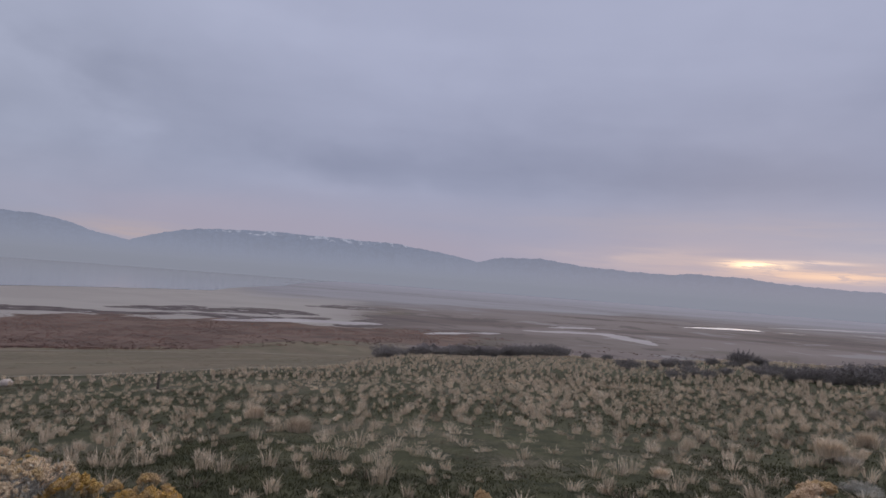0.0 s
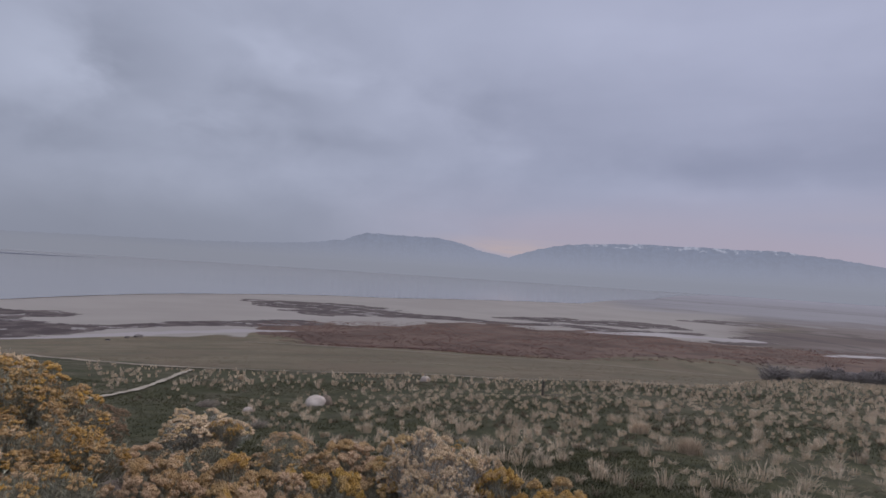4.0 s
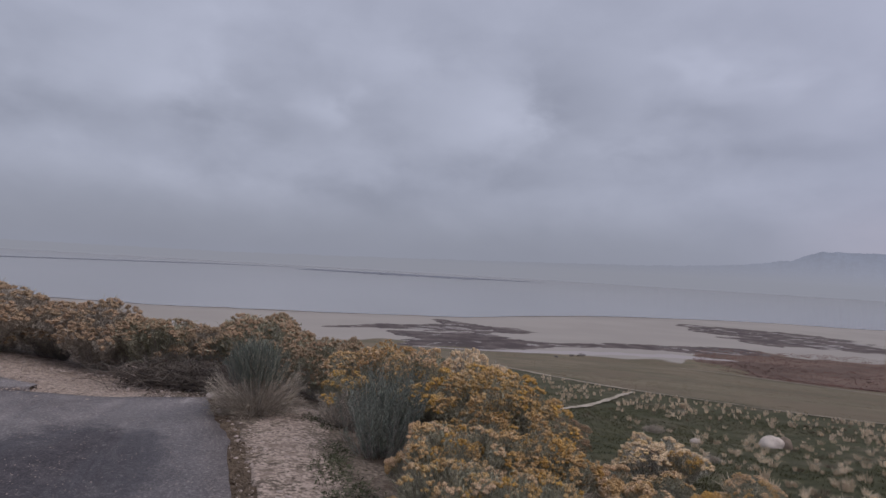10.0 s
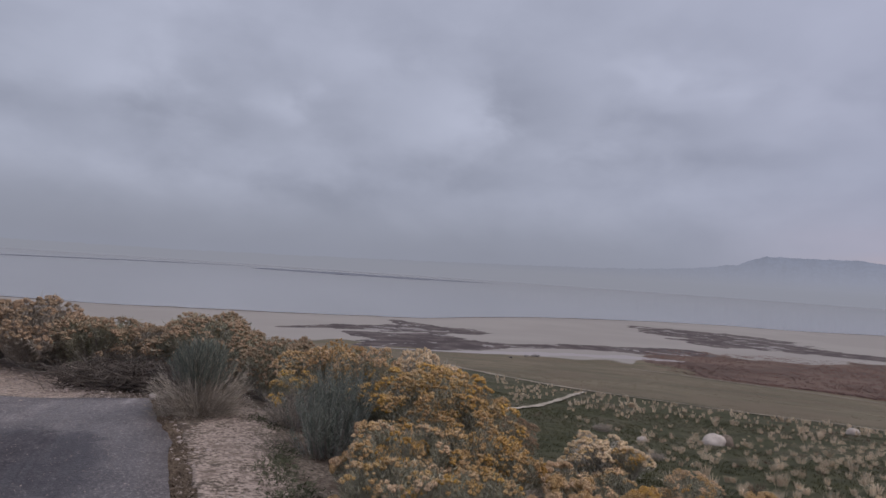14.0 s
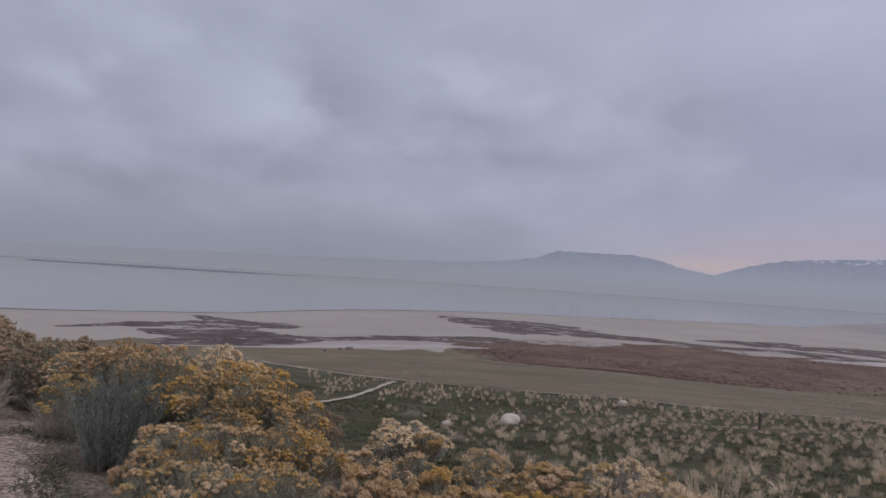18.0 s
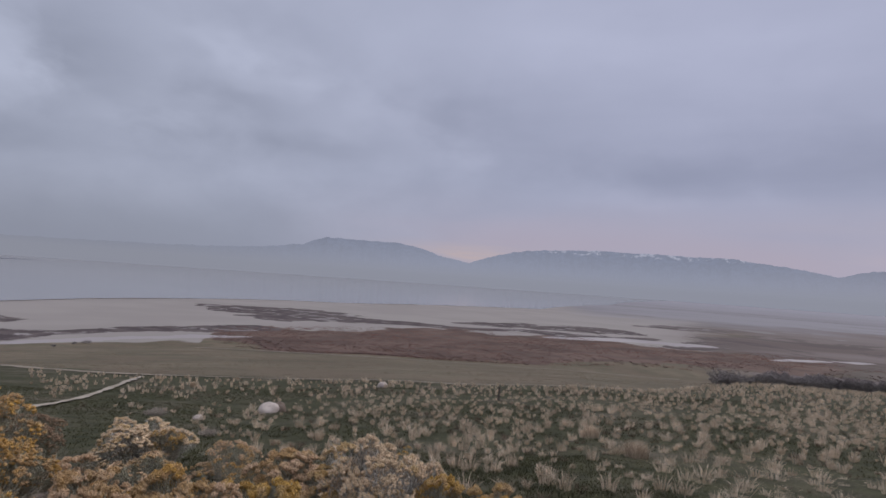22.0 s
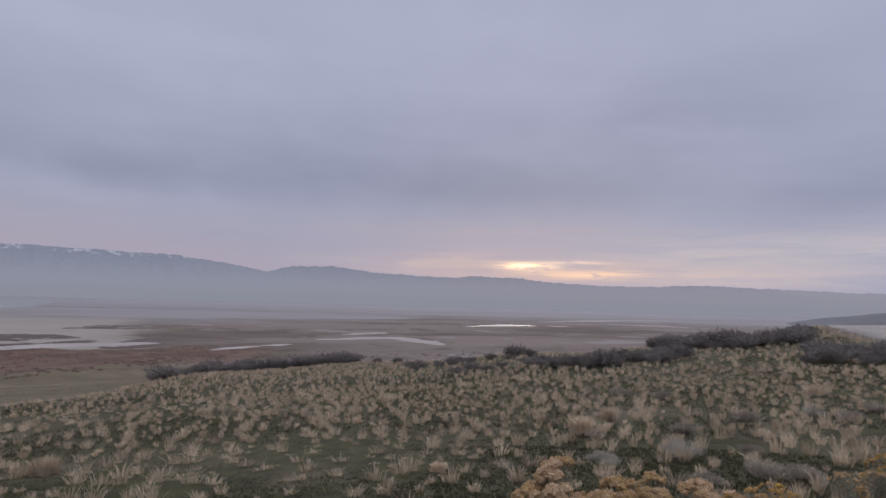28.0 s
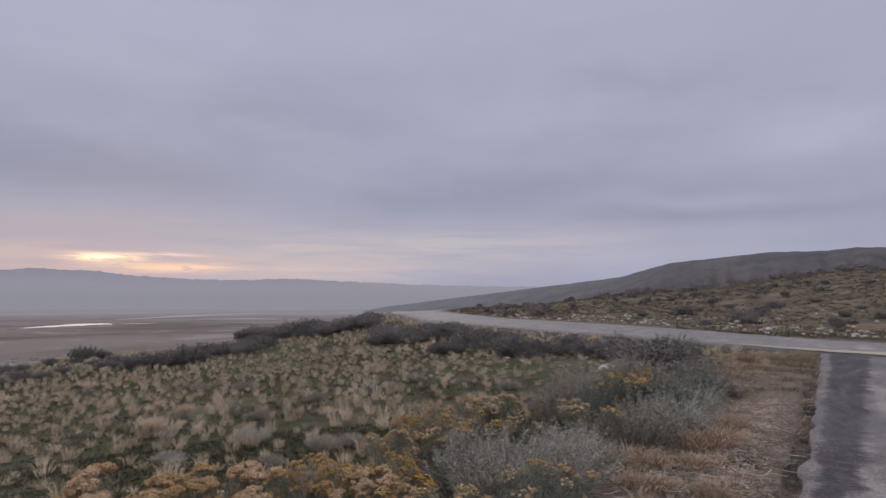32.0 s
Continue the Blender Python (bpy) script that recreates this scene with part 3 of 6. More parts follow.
M_VERGE = two_tone("dull_verge_grass", (0.15, 0.120, 0.082), (0.40, 0.325, 0.235), 0.6, 0.9, 6.0, by_island=0.4)
M_PALESTONE = two_tone("pale_stone", (0.32, 0.285, 0.26), (0.60, 0.55, 0.51), 2.2, 0.9, 30.0, 0.5)
M_GRAVEL = two_tone("pinkish_gravel", (0.20, 0.160, 0.142), (0.48, 0.40, 0.36), 8.0, 0.9, 60.0, by_island=0.5)
M_FORB = two_tone("dead_herbs", (0.085, 0.062, 0.046), (0.20, 0.150, 0.108), 1.2, 0.95, 9.0, by_island=0.4)
M_MEADOW = two_tone("olive_meadow_grass", (0.135, 0.110, 0.074), (0.27, 0.222, 0.158), 0.12, 0.95, 0.9, by_island=0.3)
M_WHITEROCK = two_tone("white_rock", (0.42, 0.39, 0.37), (0.64, 0.61, 0.58), 3.0, 0.9, 30.0, 0.5)
M_REED = two_tone("red_brown_reeds", (0.118, 0.066, 0.055), (0.280, 0.148, 0.113), 0.022, 0.95, 0.16, by_island=0.15)
M_EDGE = two_tone("dark_marsh_brush", (0.10, 0.068, 0.060), (0.19, 0.130, 0.11), 0.05, 0.95, 0.4, by_island=0.3)
M_SCRUB = two_tone("dark_scrub", (0.122, 0.108, 0.106), (0.365, 0.33, 0.318), 0.4, 0.95, 4.0, by_island=0.5)
M_STEM = two_tone("grey_twigs", (0.15, 0.135, 0.122), (0.44, 0.405, 0.365), 3.0, 0.9, 30.0, by_island=0.5)
M_LEAF = two_tone("grey_green_leaves", (0.195, 0.180, 0.126), (0.50, 0.485, 0.365), 2.0, 0.9, 20.0, by_island=0.5)
M_SAGE = two_tone("blue_grey_sage", (0.085, 0.097, 0.082), (0.265, 0.288, 0.243), 2.0, 0.9, 20.0, by_island=0.5)
M_WISP = two_tone("pale_grey_sage", (0.23, 0.222, 0.194), (0.70, 0.665, 0.58), 4.0, 0.9, 20.0, by_island=0.6)
M_TWIG = two_tone("brown_grey_twigs", (0.19, 0.164, 0.138), (0.56, 0.49, 0.41), 1.4, 0.9, 20.0, by_island=0.5)
M_HILLGRASS = two_tone("dull_hillside_grass", (0.100, 0.082, 0.056), (0.29, 0.235, 0.162), 0.10, 0.9, 1.5, by_island=0.3)
M_GOLD = blossom_material("golden_blossom", (0.71, 0.42, 0.088), (0.62, 0.43, 0.22), 0.53, 0.75)
M_TAN = blossom_material("tan_blossom", (0.76, 0.54, 0.365), (0.60, 0.40, 0.19), 0.50, 1.0, 0.6)
M_RUST = blossom_material("rust_blossom", (0.52, 0.32, 0.16), (0.42, 0.265, 0.11), 0.50, 0.5, 0.6)
M_DULL = blossom_material("dull_olive_blossom", (0.38, 0.265, 0.185), (0.30, 0.225, 0.158), 0.50, 0.30, 0.0)
M_PALE = blossom_material("pale_blossom", (0.80, 0.63, 0.43), (0.70, 0.51, 0.26), 0.60, 1.0, 0.0)
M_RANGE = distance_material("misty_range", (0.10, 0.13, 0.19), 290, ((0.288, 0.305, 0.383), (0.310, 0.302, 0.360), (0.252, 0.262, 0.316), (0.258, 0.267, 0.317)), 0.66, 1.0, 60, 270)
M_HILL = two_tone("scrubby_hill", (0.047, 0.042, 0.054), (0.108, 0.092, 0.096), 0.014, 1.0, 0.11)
# bluish haze added to the hill as emission, stronger with distance
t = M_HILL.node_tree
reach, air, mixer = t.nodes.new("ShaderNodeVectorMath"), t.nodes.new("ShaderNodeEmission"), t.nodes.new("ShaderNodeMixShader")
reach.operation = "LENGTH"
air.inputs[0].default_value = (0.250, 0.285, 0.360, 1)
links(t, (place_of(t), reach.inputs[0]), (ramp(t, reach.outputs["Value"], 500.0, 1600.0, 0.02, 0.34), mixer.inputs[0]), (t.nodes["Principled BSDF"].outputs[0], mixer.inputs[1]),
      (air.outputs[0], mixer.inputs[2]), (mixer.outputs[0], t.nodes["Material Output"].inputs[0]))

# ---- mesh helpers ----
def tri_mesh(name, verts, tris, mat, smooth_faces=False):
    """A mesh from arrays of corners and of triangles or quads."""
    verts, tris = np.asarray(verts, np.float32), np.asarray(tris, np.int32)
    me = bpy.data.meshes.new(name)
    k = tris.shape[1]
    me.vertices.add(len(verts))
    me.vertices.foreach_set("co", verts.ravel())
    me.loops.add(tris.size)
    me.loops.foreach_set("vertex_index", tris.ravel())
    me.polygons.add(len(tris))
    me.polygons.foreach_set("loop_start", np.arange(0, tris.size, k, dtype=np.int32))
    me.polygons.foreach_set("use_smooth", np.full(len(tris), smooth_faces))
    me.materials.append(mat)
    me.update(calc_edges=True)
    me.validate()
    return me


def part(name, me, parent, label=""):
    ob = new(name, me)
    ob.parent = parent
    return tagged(ob, label)


def polar(a, r):
    a = np.radians(a)
    return -r * np.sin(a), r * np.cos(a)


def ribbon(name, pts, widths, mat, lift, steps=80, ragged=0.25, wave=0.05, seed=0.0, drape=True, thick=0.0):
    """A flat strip along a line in plan, with ragged edges, laid on the land."""
    pts, widths = np.array(pts, float), np.array(widths, float)
    along = np.concatenate([[0], np.cumsum(np.hypot(*np.diff(pts, axis=0).T))])
    s = np.linspace(0, along[-1], steps)
    c = np.stack([np.interp(s, along, pts[:, k]) for k in (0, 1)], 1)
    for _ in range(max(2, steps // 24)):
        c[1:-1] = (c[:-2] + 2 * c[1:-1] + c[2:]) / 4
    w = np.interp(s, along, widths)
    d = np.gradient(c, axis=0)
    d /= np.linalg.norm(d, axis=1)[:, None] + 1e-9
    nrm = np.stack([-d[:, 1], d[:, 0]], 1)
    rows = []
    for f in (-1, -0.5, 0, 0.5, 1):
        j = 1 + ragged * tumble(c[:, 0] + 7 * f, c[:, 1], wave, seed) + 0.6 * ragged * tumble(c[:, 0] - 3 * f, c[:, 1], wave * 4, seed + 5)
        j = np.maximum(j, 0.3)
        rows.append(c + nrm * (w * f * (j if abs(f) == 1 else 1))[:, None])
    xy = np.stack(rows, 1).reshape(-1, 2)
    z = (land(xy[:, 0], xy[:, 1]) if drape else np.full(len(xy), LAKE)) + lift
    v = np.column_stack([xy, z])
    n = 5
    q = [(i * n + k, i * n + k + 1, (i + 1) * n + k + 1, (i + 1) * n + k) for i in range(steps - 1) for k in range(n - 1)]
    if thick:
        b = len(v)
        v = np.concatenate([v, v - (0, 0, thick)])
        for i in range(steps - 1):
            for k, flip in ((0, 1), (n - 1, 0)):
                e = (i * n + k, (i + 1) * n + k, (i + 1) * n + k + b, i * n + k + b)
                q.append(e if flip else e[::-1])
    me = tri_mesh(name, v, q, mat, True)
    ob = new(name, me)
    return ob


# ---- ground: one sheet from the feet to the horizon ----
PAD_EDGE = ((-10.2, -0.38), (-7.3, -0.1), (-5.6, -0.03), (0, 0.22), (6.7, 0.40), (9.8, 0.52), (18.2, 0.96), (21, 1.15))  # northern edge of the pull-out


def pad_edge(x):
    return np.interp(x, [p[0] for p in PAD_EDGE], [p[1] for p in PAD_EDGE])


ROAD = ((16, -42), (19.5, -22), (22.5, -8), (25.2, 1.0), (28.4, 7.0), (32.0, 14.5), (37.5, 23.5), (46, 33.5), (56, 42), (72, 50))
ROAD_HALF = 2.8


def near_line(x, y, pts):
    best = np.full(np.shape(x), 1e9)
    for (x0, y0), (x1, y1) in zip(pts[:-1], pts[1:]):
        t = np.clip(((x - x0) * (x1 - x0) + (y - y0) * (y1 - y0)) / ((x1 - x0) ** 2 + (y1 - y0) ** 2), 0, 1)
        best = np.minimum(best, np.hypot(x - x0 - t * (x1 - x0), y - y0 - t * (y1 - y0)))
    return best


def on_pad(x, y, grow=0.0):
    return (x > -10.1 - grow) & (x < 23 + grow) & (y < pad_edge(x) + grow) & (y > -7 - grow)


def at_az(table, a):
    ks = sorted(table)
    return np.interp(a, ks, [table[k] for k in ks])


OLIVE_FROM = {-180: 400, -3: 400, 4: 62, 9: 49, 14: 41, 24: 41, 38: 42, 44: 44, 49: 44, 56: 47.5, 62: 60, 66: 100, 75: 120, 110: 140, 111: 400}
REED_NEAR = {-30: 330, -15: 290, 2: 250, 9: 236, 16: 213, 28: 186, 36: 194, 42: 186, 49: 212, 50: 400}
REED_FAR = {-30: 420, -15: 395, 2: 350, 9: 335, 28: 345, 35: 308, 46: 284, 49: 262, 50: 220, 51: 100}
SHORE = {8: 4800, 11: 2600, 14: 1300, 20: 746, 37: 552, 43: 534, 56: 446, 69: 340, 82: 323, 96: 332, 105: 373, 150: 600}

cols = np.concatenate([np.arange(-100, 116, 0.4), np.arange(118, 259, 3.0)])
rings = np.concatenate([[0.15, 0.6], np.geomspace(1.2, 180, 170), np.geomspace(182, 900, 150), np.geomspace(915, 4950, 70)])
A, R = np.meshgrid(cols, rings)
X, Y = polar(A, R)
az_of = (A + 180) % 360 - 180
Z = land(X, Y)
r1 = tumble(X, Y, 0.12, 2.0)
near = R < 90
fade = np.exp(-R / 40)
bumps = 0.10 * r1 * np.clip(R / 8, 0, 1) + 0.02 * tumble(X, Y, 1.1, 4.0)
Z = Z + np.where(near, bumps * fade * 1.5, 0)
road_d = near_line(X, Y, ROAD)
paved = on_pad(X, Y, 0.15) | (road_d < ROAD_HALF + 0.2)
bed = smooth((R / at_az(SHORE, az_of) - 1.02) / 0.10) * (az_of > 9) * (az_of < 151)
Z = Z - 3.0 * bed
Z = np.where(paved & (R < 90), land(X, Y) - 0.09, Z)
jag = 1 + 0.10 * tumble(X, Y, 0.02, 9.0) + 0.05 * tumble(X, Y, 0.09, 3.0)
Rj = R * jag
olive = smooth((Rj / at_az(OLIVE_FROM, az_of) - 0.97) / 0.08)
reed = smooth((Rj - at_az(REED_NEAR, az_of)) / 12) * smooth((at_az(REED_FAR, az_of) - Rj) / 25) * (1 - 0.7 * smooth((2 - az_of) / 10)) * (az_of > -30) * (az_of < 52)
mud = smooth((az_of + 2) / 16) * smooth((Rj - np.maximum(at_az(REED_FAR, az_of) - 24, 205)) / 20) * (R > 190)
plain = np.where((az_of > -70) & (R > 190), smooth((Rj - 215) / 30) * smooth((14 - az_of) / 16), 0) * (1 - reed)
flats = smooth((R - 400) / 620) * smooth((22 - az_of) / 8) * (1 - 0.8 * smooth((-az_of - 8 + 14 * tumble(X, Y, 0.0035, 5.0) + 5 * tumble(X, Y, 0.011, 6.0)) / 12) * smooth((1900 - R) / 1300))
hill = smooth((-az_of - 52) / 6) * smooth((R - 30) / 8) * (az_of < 0) + ((az_of > 120) | (az_of < -110))
soil = np.maximum.reduce([
    0.95 * smooth(1 - (Y - pad_edge(X)) / 1.6) * (Y > pad_edge(X) - 0.5) * (X > 2) * (X < 22),
    0.8 * smooth((at_az({-80: 8.0, -30: 6.0, -20: 4.6, 15: 4.6, 35: 7.0, 60: 8.5, 72: 12.0, 90: 16.5, 110: 18.0}, az_of) - R) / 2.0) * (az_of > -88) * (az_of < 112),
    0.9 * smooth(1 - (road_d - ROAD_HALF) / 3.0),
    0.75 * smooth(1 - (Y - pad_edge(X)) / 5.5) * (Y > pad_edge(X)) * (X > 6) * (X < 22)])
gravel = np.maximum.reduce([
    smooth((R - 8.6) / 0.8) * smooth((16.0 - R) / 1.5) * smooth((az_of - 92) / 5) * (az_of < 150),
    0.56 * smooth((1 - near_line(X, Y, ((-4.6, 0.5), (-7.0, 0.45), (-8.2, 0.68), (-9.2, 1.0))) / 0.78) * 1.6),
    0.46 * smooth(1 - near_line(X, Y, ((6.0, 1.0), (9, 1.1), (12, 1.2))) / 0.8)])
# strips of dark bar and of shallow pool on the flats: azimuth and distance along each, and half widths
BARS_WEST = (
    (((81.4, 252), (78.3, 260), (75.2, 268), (72.1, 269), (70.0, 276), (67.4, 279), (65.6, 274)), (1.1, 3.7, 6.6, 9.3, 12.6, 15.8, 7.0)),
    (((71.2, 315), (70.1, 303), (68.5, 290)), (2.4, 5.5, 7.9)),
    (((75.2, 245), (72.8, 239), (70.5, 237), (67.4, 249)), (2.1, 7.1, 9.0, 7.8)),
    (((74.3, 205), (72.0, 215), (70.0, 221), (67.4, 225), (64.8, 228), (62.3, 233), (59.7, 237), (54.9, 252), (50.2, 259), (45.9, 273)), (1.8, 7.2, 11.2, 13.5, 12.0, 6.7, 2.9, 4.6, 8.6, 9.6)),
    (((49.6, 422), (48.5, 405), (46.8, 407), (45.9, 381), (43.8, 388), (41.8, 386), (39.9, 363), (38.0, 355)), (4, 10, 11, 19, 26, 29, 24, 18)),
    (((40.7, 368), (38.1, 354), (35.6, 350), (32.5, 351), (30.5, 345), (28.5, 340), (25.6, 343), (23.2, 355)), (25, 20, 14, 11, 8, 6, 6, 5)),
    (((46.5, 341), (44.6, 346), (42.6, 337)), (3.0, 7.5, 15.3)),
)
BARS_NORTH = (
    (((27.1, 384), (24.7, 393), (22.8, 398), (21.4, 426)), (4.2, 10.0, 16.1, 5.4)),
    (((20.1, 388), (17.4, 409), (14.9, 421), (12.7, 432)), (7.0, 17.0, 24.6, 5.6)),
    (((20.9, 360), (18.3, 352), (15.3, 350), (12.5, 361), (10.4, 383)), (8.2, 12.3, 12.2, 10.7, 4.1)),
    (((24.9, 384), (23.6, 386), (22.3, 387)), (4.2, 9.6, 4.3)),
    (((10.8, 524), (7.7, 544), (3.7, 585)), (8.8, 25.7, 11.2)),
    (((8.1, 334), (5.1, 371), (1.2, 432), (-1.6, 424)), (6.9, 13.8, 32.7, 18.4)),
    (((-0.2, 520), (-3.4, 532)), (8.6, 14.2)),
    (((-2.0, 675), (-6.6, 715)), (15.4, 17.4)),
    (((-10.8, 600), (-12.8, 613), (-15.5, 701), (-18.7, 825)), (25.0, 39.7, 52.3, 48.2)),
)
POOLS_NORTH = (
    (((73.0, 201), (69.9, 200), (67.3, 201), (64.8, 204), (62.2, 210), (57.3, 219), (52.5, 228), (50.2, 233), (48.0, 235), (45.9, 237)), (0.8, 1.2, 1.2, 1.6, 2.4, 3.4, 4.2, 4.8, 3.4, 0.8)),
    (((19.1, 325), (16.5, 331), (14.5, 340), (11.7, 354), (8.7, 355), (6.3, 362)), (2.6, 6.7, 9.3, 12.5, 12.5, 8.3)),
    (((0.7, 318), (-0.9, 332), (-2.6, 343)), (1.0, 4.4, 1.4)),
    (((-3.6, 351), (-4.4, 353), (-5.4, 362)), (1.5, 3.3, 1.6)),
    (((-10.8, 474), (-12.0, 493), (-13.6, 512)), (4.5, 9.0, 5.0)),
    (((-8.3, 410), (-10.4, 418), (-12.8, 437), (-15.1, 446), (-17.7, 410), (-19.0, 381)), (3.0, 6.0, 9.0, 11.0, 8.0, 3.0)),
)
BARS_EAST = ((((-20, 1150), (-28, 1250), (-36, 1180), (-42, 1120)), (6, 60, 70, 20)), (((-16, 640), (-23, 600), (-32, 620)), (4, 22, 10)),
             (((-29, 560), (-36, 540), (-44, 520)), (10, 60, 60)))
POOLS_EAST = ((((-21.5, 712), (-24, 770), (-26, 810), (-27, 832)), (1, 15, 24, 3)), (((-28, 830), (-29.5, 826), (-31, 830)), (1, 7, 1)),
              (((-33, 1000), (-38, 1020), (-42, 960)), (4, 22, 4)), (((-28, 1010), (-33, 1250), (-39, 1560)), (4, 24, 8)), (((-51, 1100), (-54, 1050), (-58, 1000)), (6, 40, 10)))


def banks(lines, grow):
    """How far inside a set of tapering strips each point of the plain lies: over 0.5 inside."""
    out = np.zeros(X.shape)
    for pts, wid in lines:
        line = [polar(*q) for q in pts]
        for i in range(len(line) - 1):
            (x0, y0), (x1, y1) = line[i], line[i + 1]
            s = np.clip(((X - x0) * (x1 - x0) + (Y - y0) * (y1 - y0)) / ((x1 - x0) ** 2 + (y1 - y0) ** 2), 0, 1)
            w = (wid[i] + (wid[i + 1] - wid[i]) * s) * grow + 2
            out = np.maximum(out, np.clip(1 - 0.5 * np.hypot(X - x0 - s * (x1 - x0), Y - y0 - s * (y1 - y0)) / w, 0, 1))
    return np.where(R > 185, np.clip((out - 0.25) * 1.6, 0, 1), 0)


bar = banks(BARS_WEST + BARS_NORTH + BARS_EAST, 1.25)
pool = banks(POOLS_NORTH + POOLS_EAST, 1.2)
glossy_pool = banks(POOLS_EAST[:2], 1.2)  # these mirror the sky; the others have its sheen in a pale base colour
cap = np.array([[0, 0, float(land(0.0, 0.001)) - 0.09]])
V = np.concatenate([np.stack([X, Y, Z], -1).reshape(-1, 3), cap])
nc, nr = len(cols), len(rings)
ii, kk = np.meshgrid(np.arange(nr - 1), np.arange(nc), indexing="ij")
k2 = (kk + 1) % nc
Q = np.stack([ii * nc + kk, (ii + 1) * nc + kk, (ii + 1) * nc + k2, ii * nc + k2], -1).reshape(-1, 4)[:, ::-1]
top = len(V) - 1
Q = np.concatenate([Q, np.array([(top, k, (k + 1) % nc, (k + 1) % nc) for k in range(nc)])])
gm = bpy.data.meshes.new("ground")
gm.from_pydata(V.tolist(), [], [tuple(dict.fromkeys(q)) for q in Q.tolist()])
gm.polygons.foreach_set("use_smooth", np.ones(len(gm.polygons), bool))
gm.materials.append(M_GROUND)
for nm, val in (("olive", olive), ("reed", reed), ("mud", mud), ("bar", bar), ("pool", pool), ("glossy_pool", glossy_pool), ("plain", plain), ("flats", flats), ("hill", hill), ("soil", soil), ("gravel", gravel)):
    gm.attributes.new(nm, "FLOAT", "POINT").data.foreach_set("value", np.append(np.clip(val, 0, 1).ravel(), 0).astype(np.float32))
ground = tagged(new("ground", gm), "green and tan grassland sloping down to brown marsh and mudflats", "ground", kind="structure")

# ---- water ----
wa = np.concatenate([np.arange(8.25, 152, 0.25)])
wr = np.concatenate([[0, 0.02, 0.05], np.geomspace(0.1, 1, 24)])
shore = at_az(SHORE, wa) * (1 + 0.012 * np.array([noise.noise((a * 0.5, 1.3, 0)) for a in wa]) + 0.006 * np.array([noise.noise((a * 2.1, 7.3, 0)) for a in wa]))
WA, WF = np.meshgrid(wa, wr)
WR = shore[None, :] * (4940 / shore[None, :]) ** WF
WX, WY = polar(WA, WR)
n0, n1 = WA.shape
Q = [(i * n1 + k, i * n1 + k + 1, (i + 1) * n1 + k + 1, (i + 1) * n1 + k) for i in range(n0 - 1) for k in range(n1 - 1)]
lake = new("lake_water", tri_mesh("lake_water", np.stack([WX, WY, np.full(WX.shape, LAKE + 0.06)], -1).reshape(-1, 3), Q, M_WATER, True))
tagged(lake, "still grey lake reaching into mist at the horizon", "water", kind="structure")


def strip(name, az_r, widths, mat, lift, label, category, group="", **kw):
    ob = ribbon(name, [polar(a, r) for a, r in az_r], widths, mat, lift, drape=True, **kw)
    return tagged(ob, label, category, group, "structure")


strip("wrack_line", [(a, float(at_az(SHORE, a)) - 3) for a in range(20, 112, 3)], [1.0] * 31, M_BAR, 0.10, "thin dark line of wrack along the lake's edge", "shoreline", ragged=0.9, wave=0.02, steps=300)
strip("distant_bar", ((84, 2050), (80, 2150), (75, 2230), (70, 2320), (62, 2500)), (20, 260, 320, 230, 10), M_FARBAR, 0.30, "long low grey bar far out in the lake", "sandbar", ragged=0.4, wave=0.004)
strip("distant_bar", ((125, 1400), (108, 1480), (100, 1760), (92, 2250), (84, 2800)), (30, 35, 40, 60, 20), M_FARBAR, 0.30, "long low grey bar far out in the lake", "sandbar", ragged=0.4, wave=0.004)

# ---- far range and nearer hill ----
RIDGE = {112: 0.3, 90: 0.5, 75: 0.9, 64: 1.2, 54: 1.45, 47: 1.8, 44.4: 2.1, 42: 2.45, 40.8: 2.95, 39.8: 3.25, 36.5: 3.2, 33.5: 3.22, 31.2: 2.85,
         29.6: 2.3, 26.8: 1.83, 24.2: 2.75, 21.6: 3.3, 17.5: 3.57, 14.8: 3.65, 10.6: 3.57, 4.4: 3.5, 0.2: 3.0, -3.3: 2.43, -5.5: 2.95, -9.1: 3.1,
         -13.2: 2.62, -16.6: 2.48, -20: 2.42, -21.7: 2.6, -26.5: 2.45, -28.6: 2.17, -33: 1.98, -36.5: 1.92, -41: 2.12, -48: 1.88, -54: 1.65, -75: 1.3, -100: 1.0}
HILL = {-45.5: -1.3, -50: -0.35, -56: 0.42, -66.4: 1.72, -71.3: 2.35, -75.4: 3.52, -80.5: 3.98, -83: 4.22, -87: 4.18, -89: 4.36, -92: 4.2, -110: 5.0, -140: 4.2, -179: 3.0}


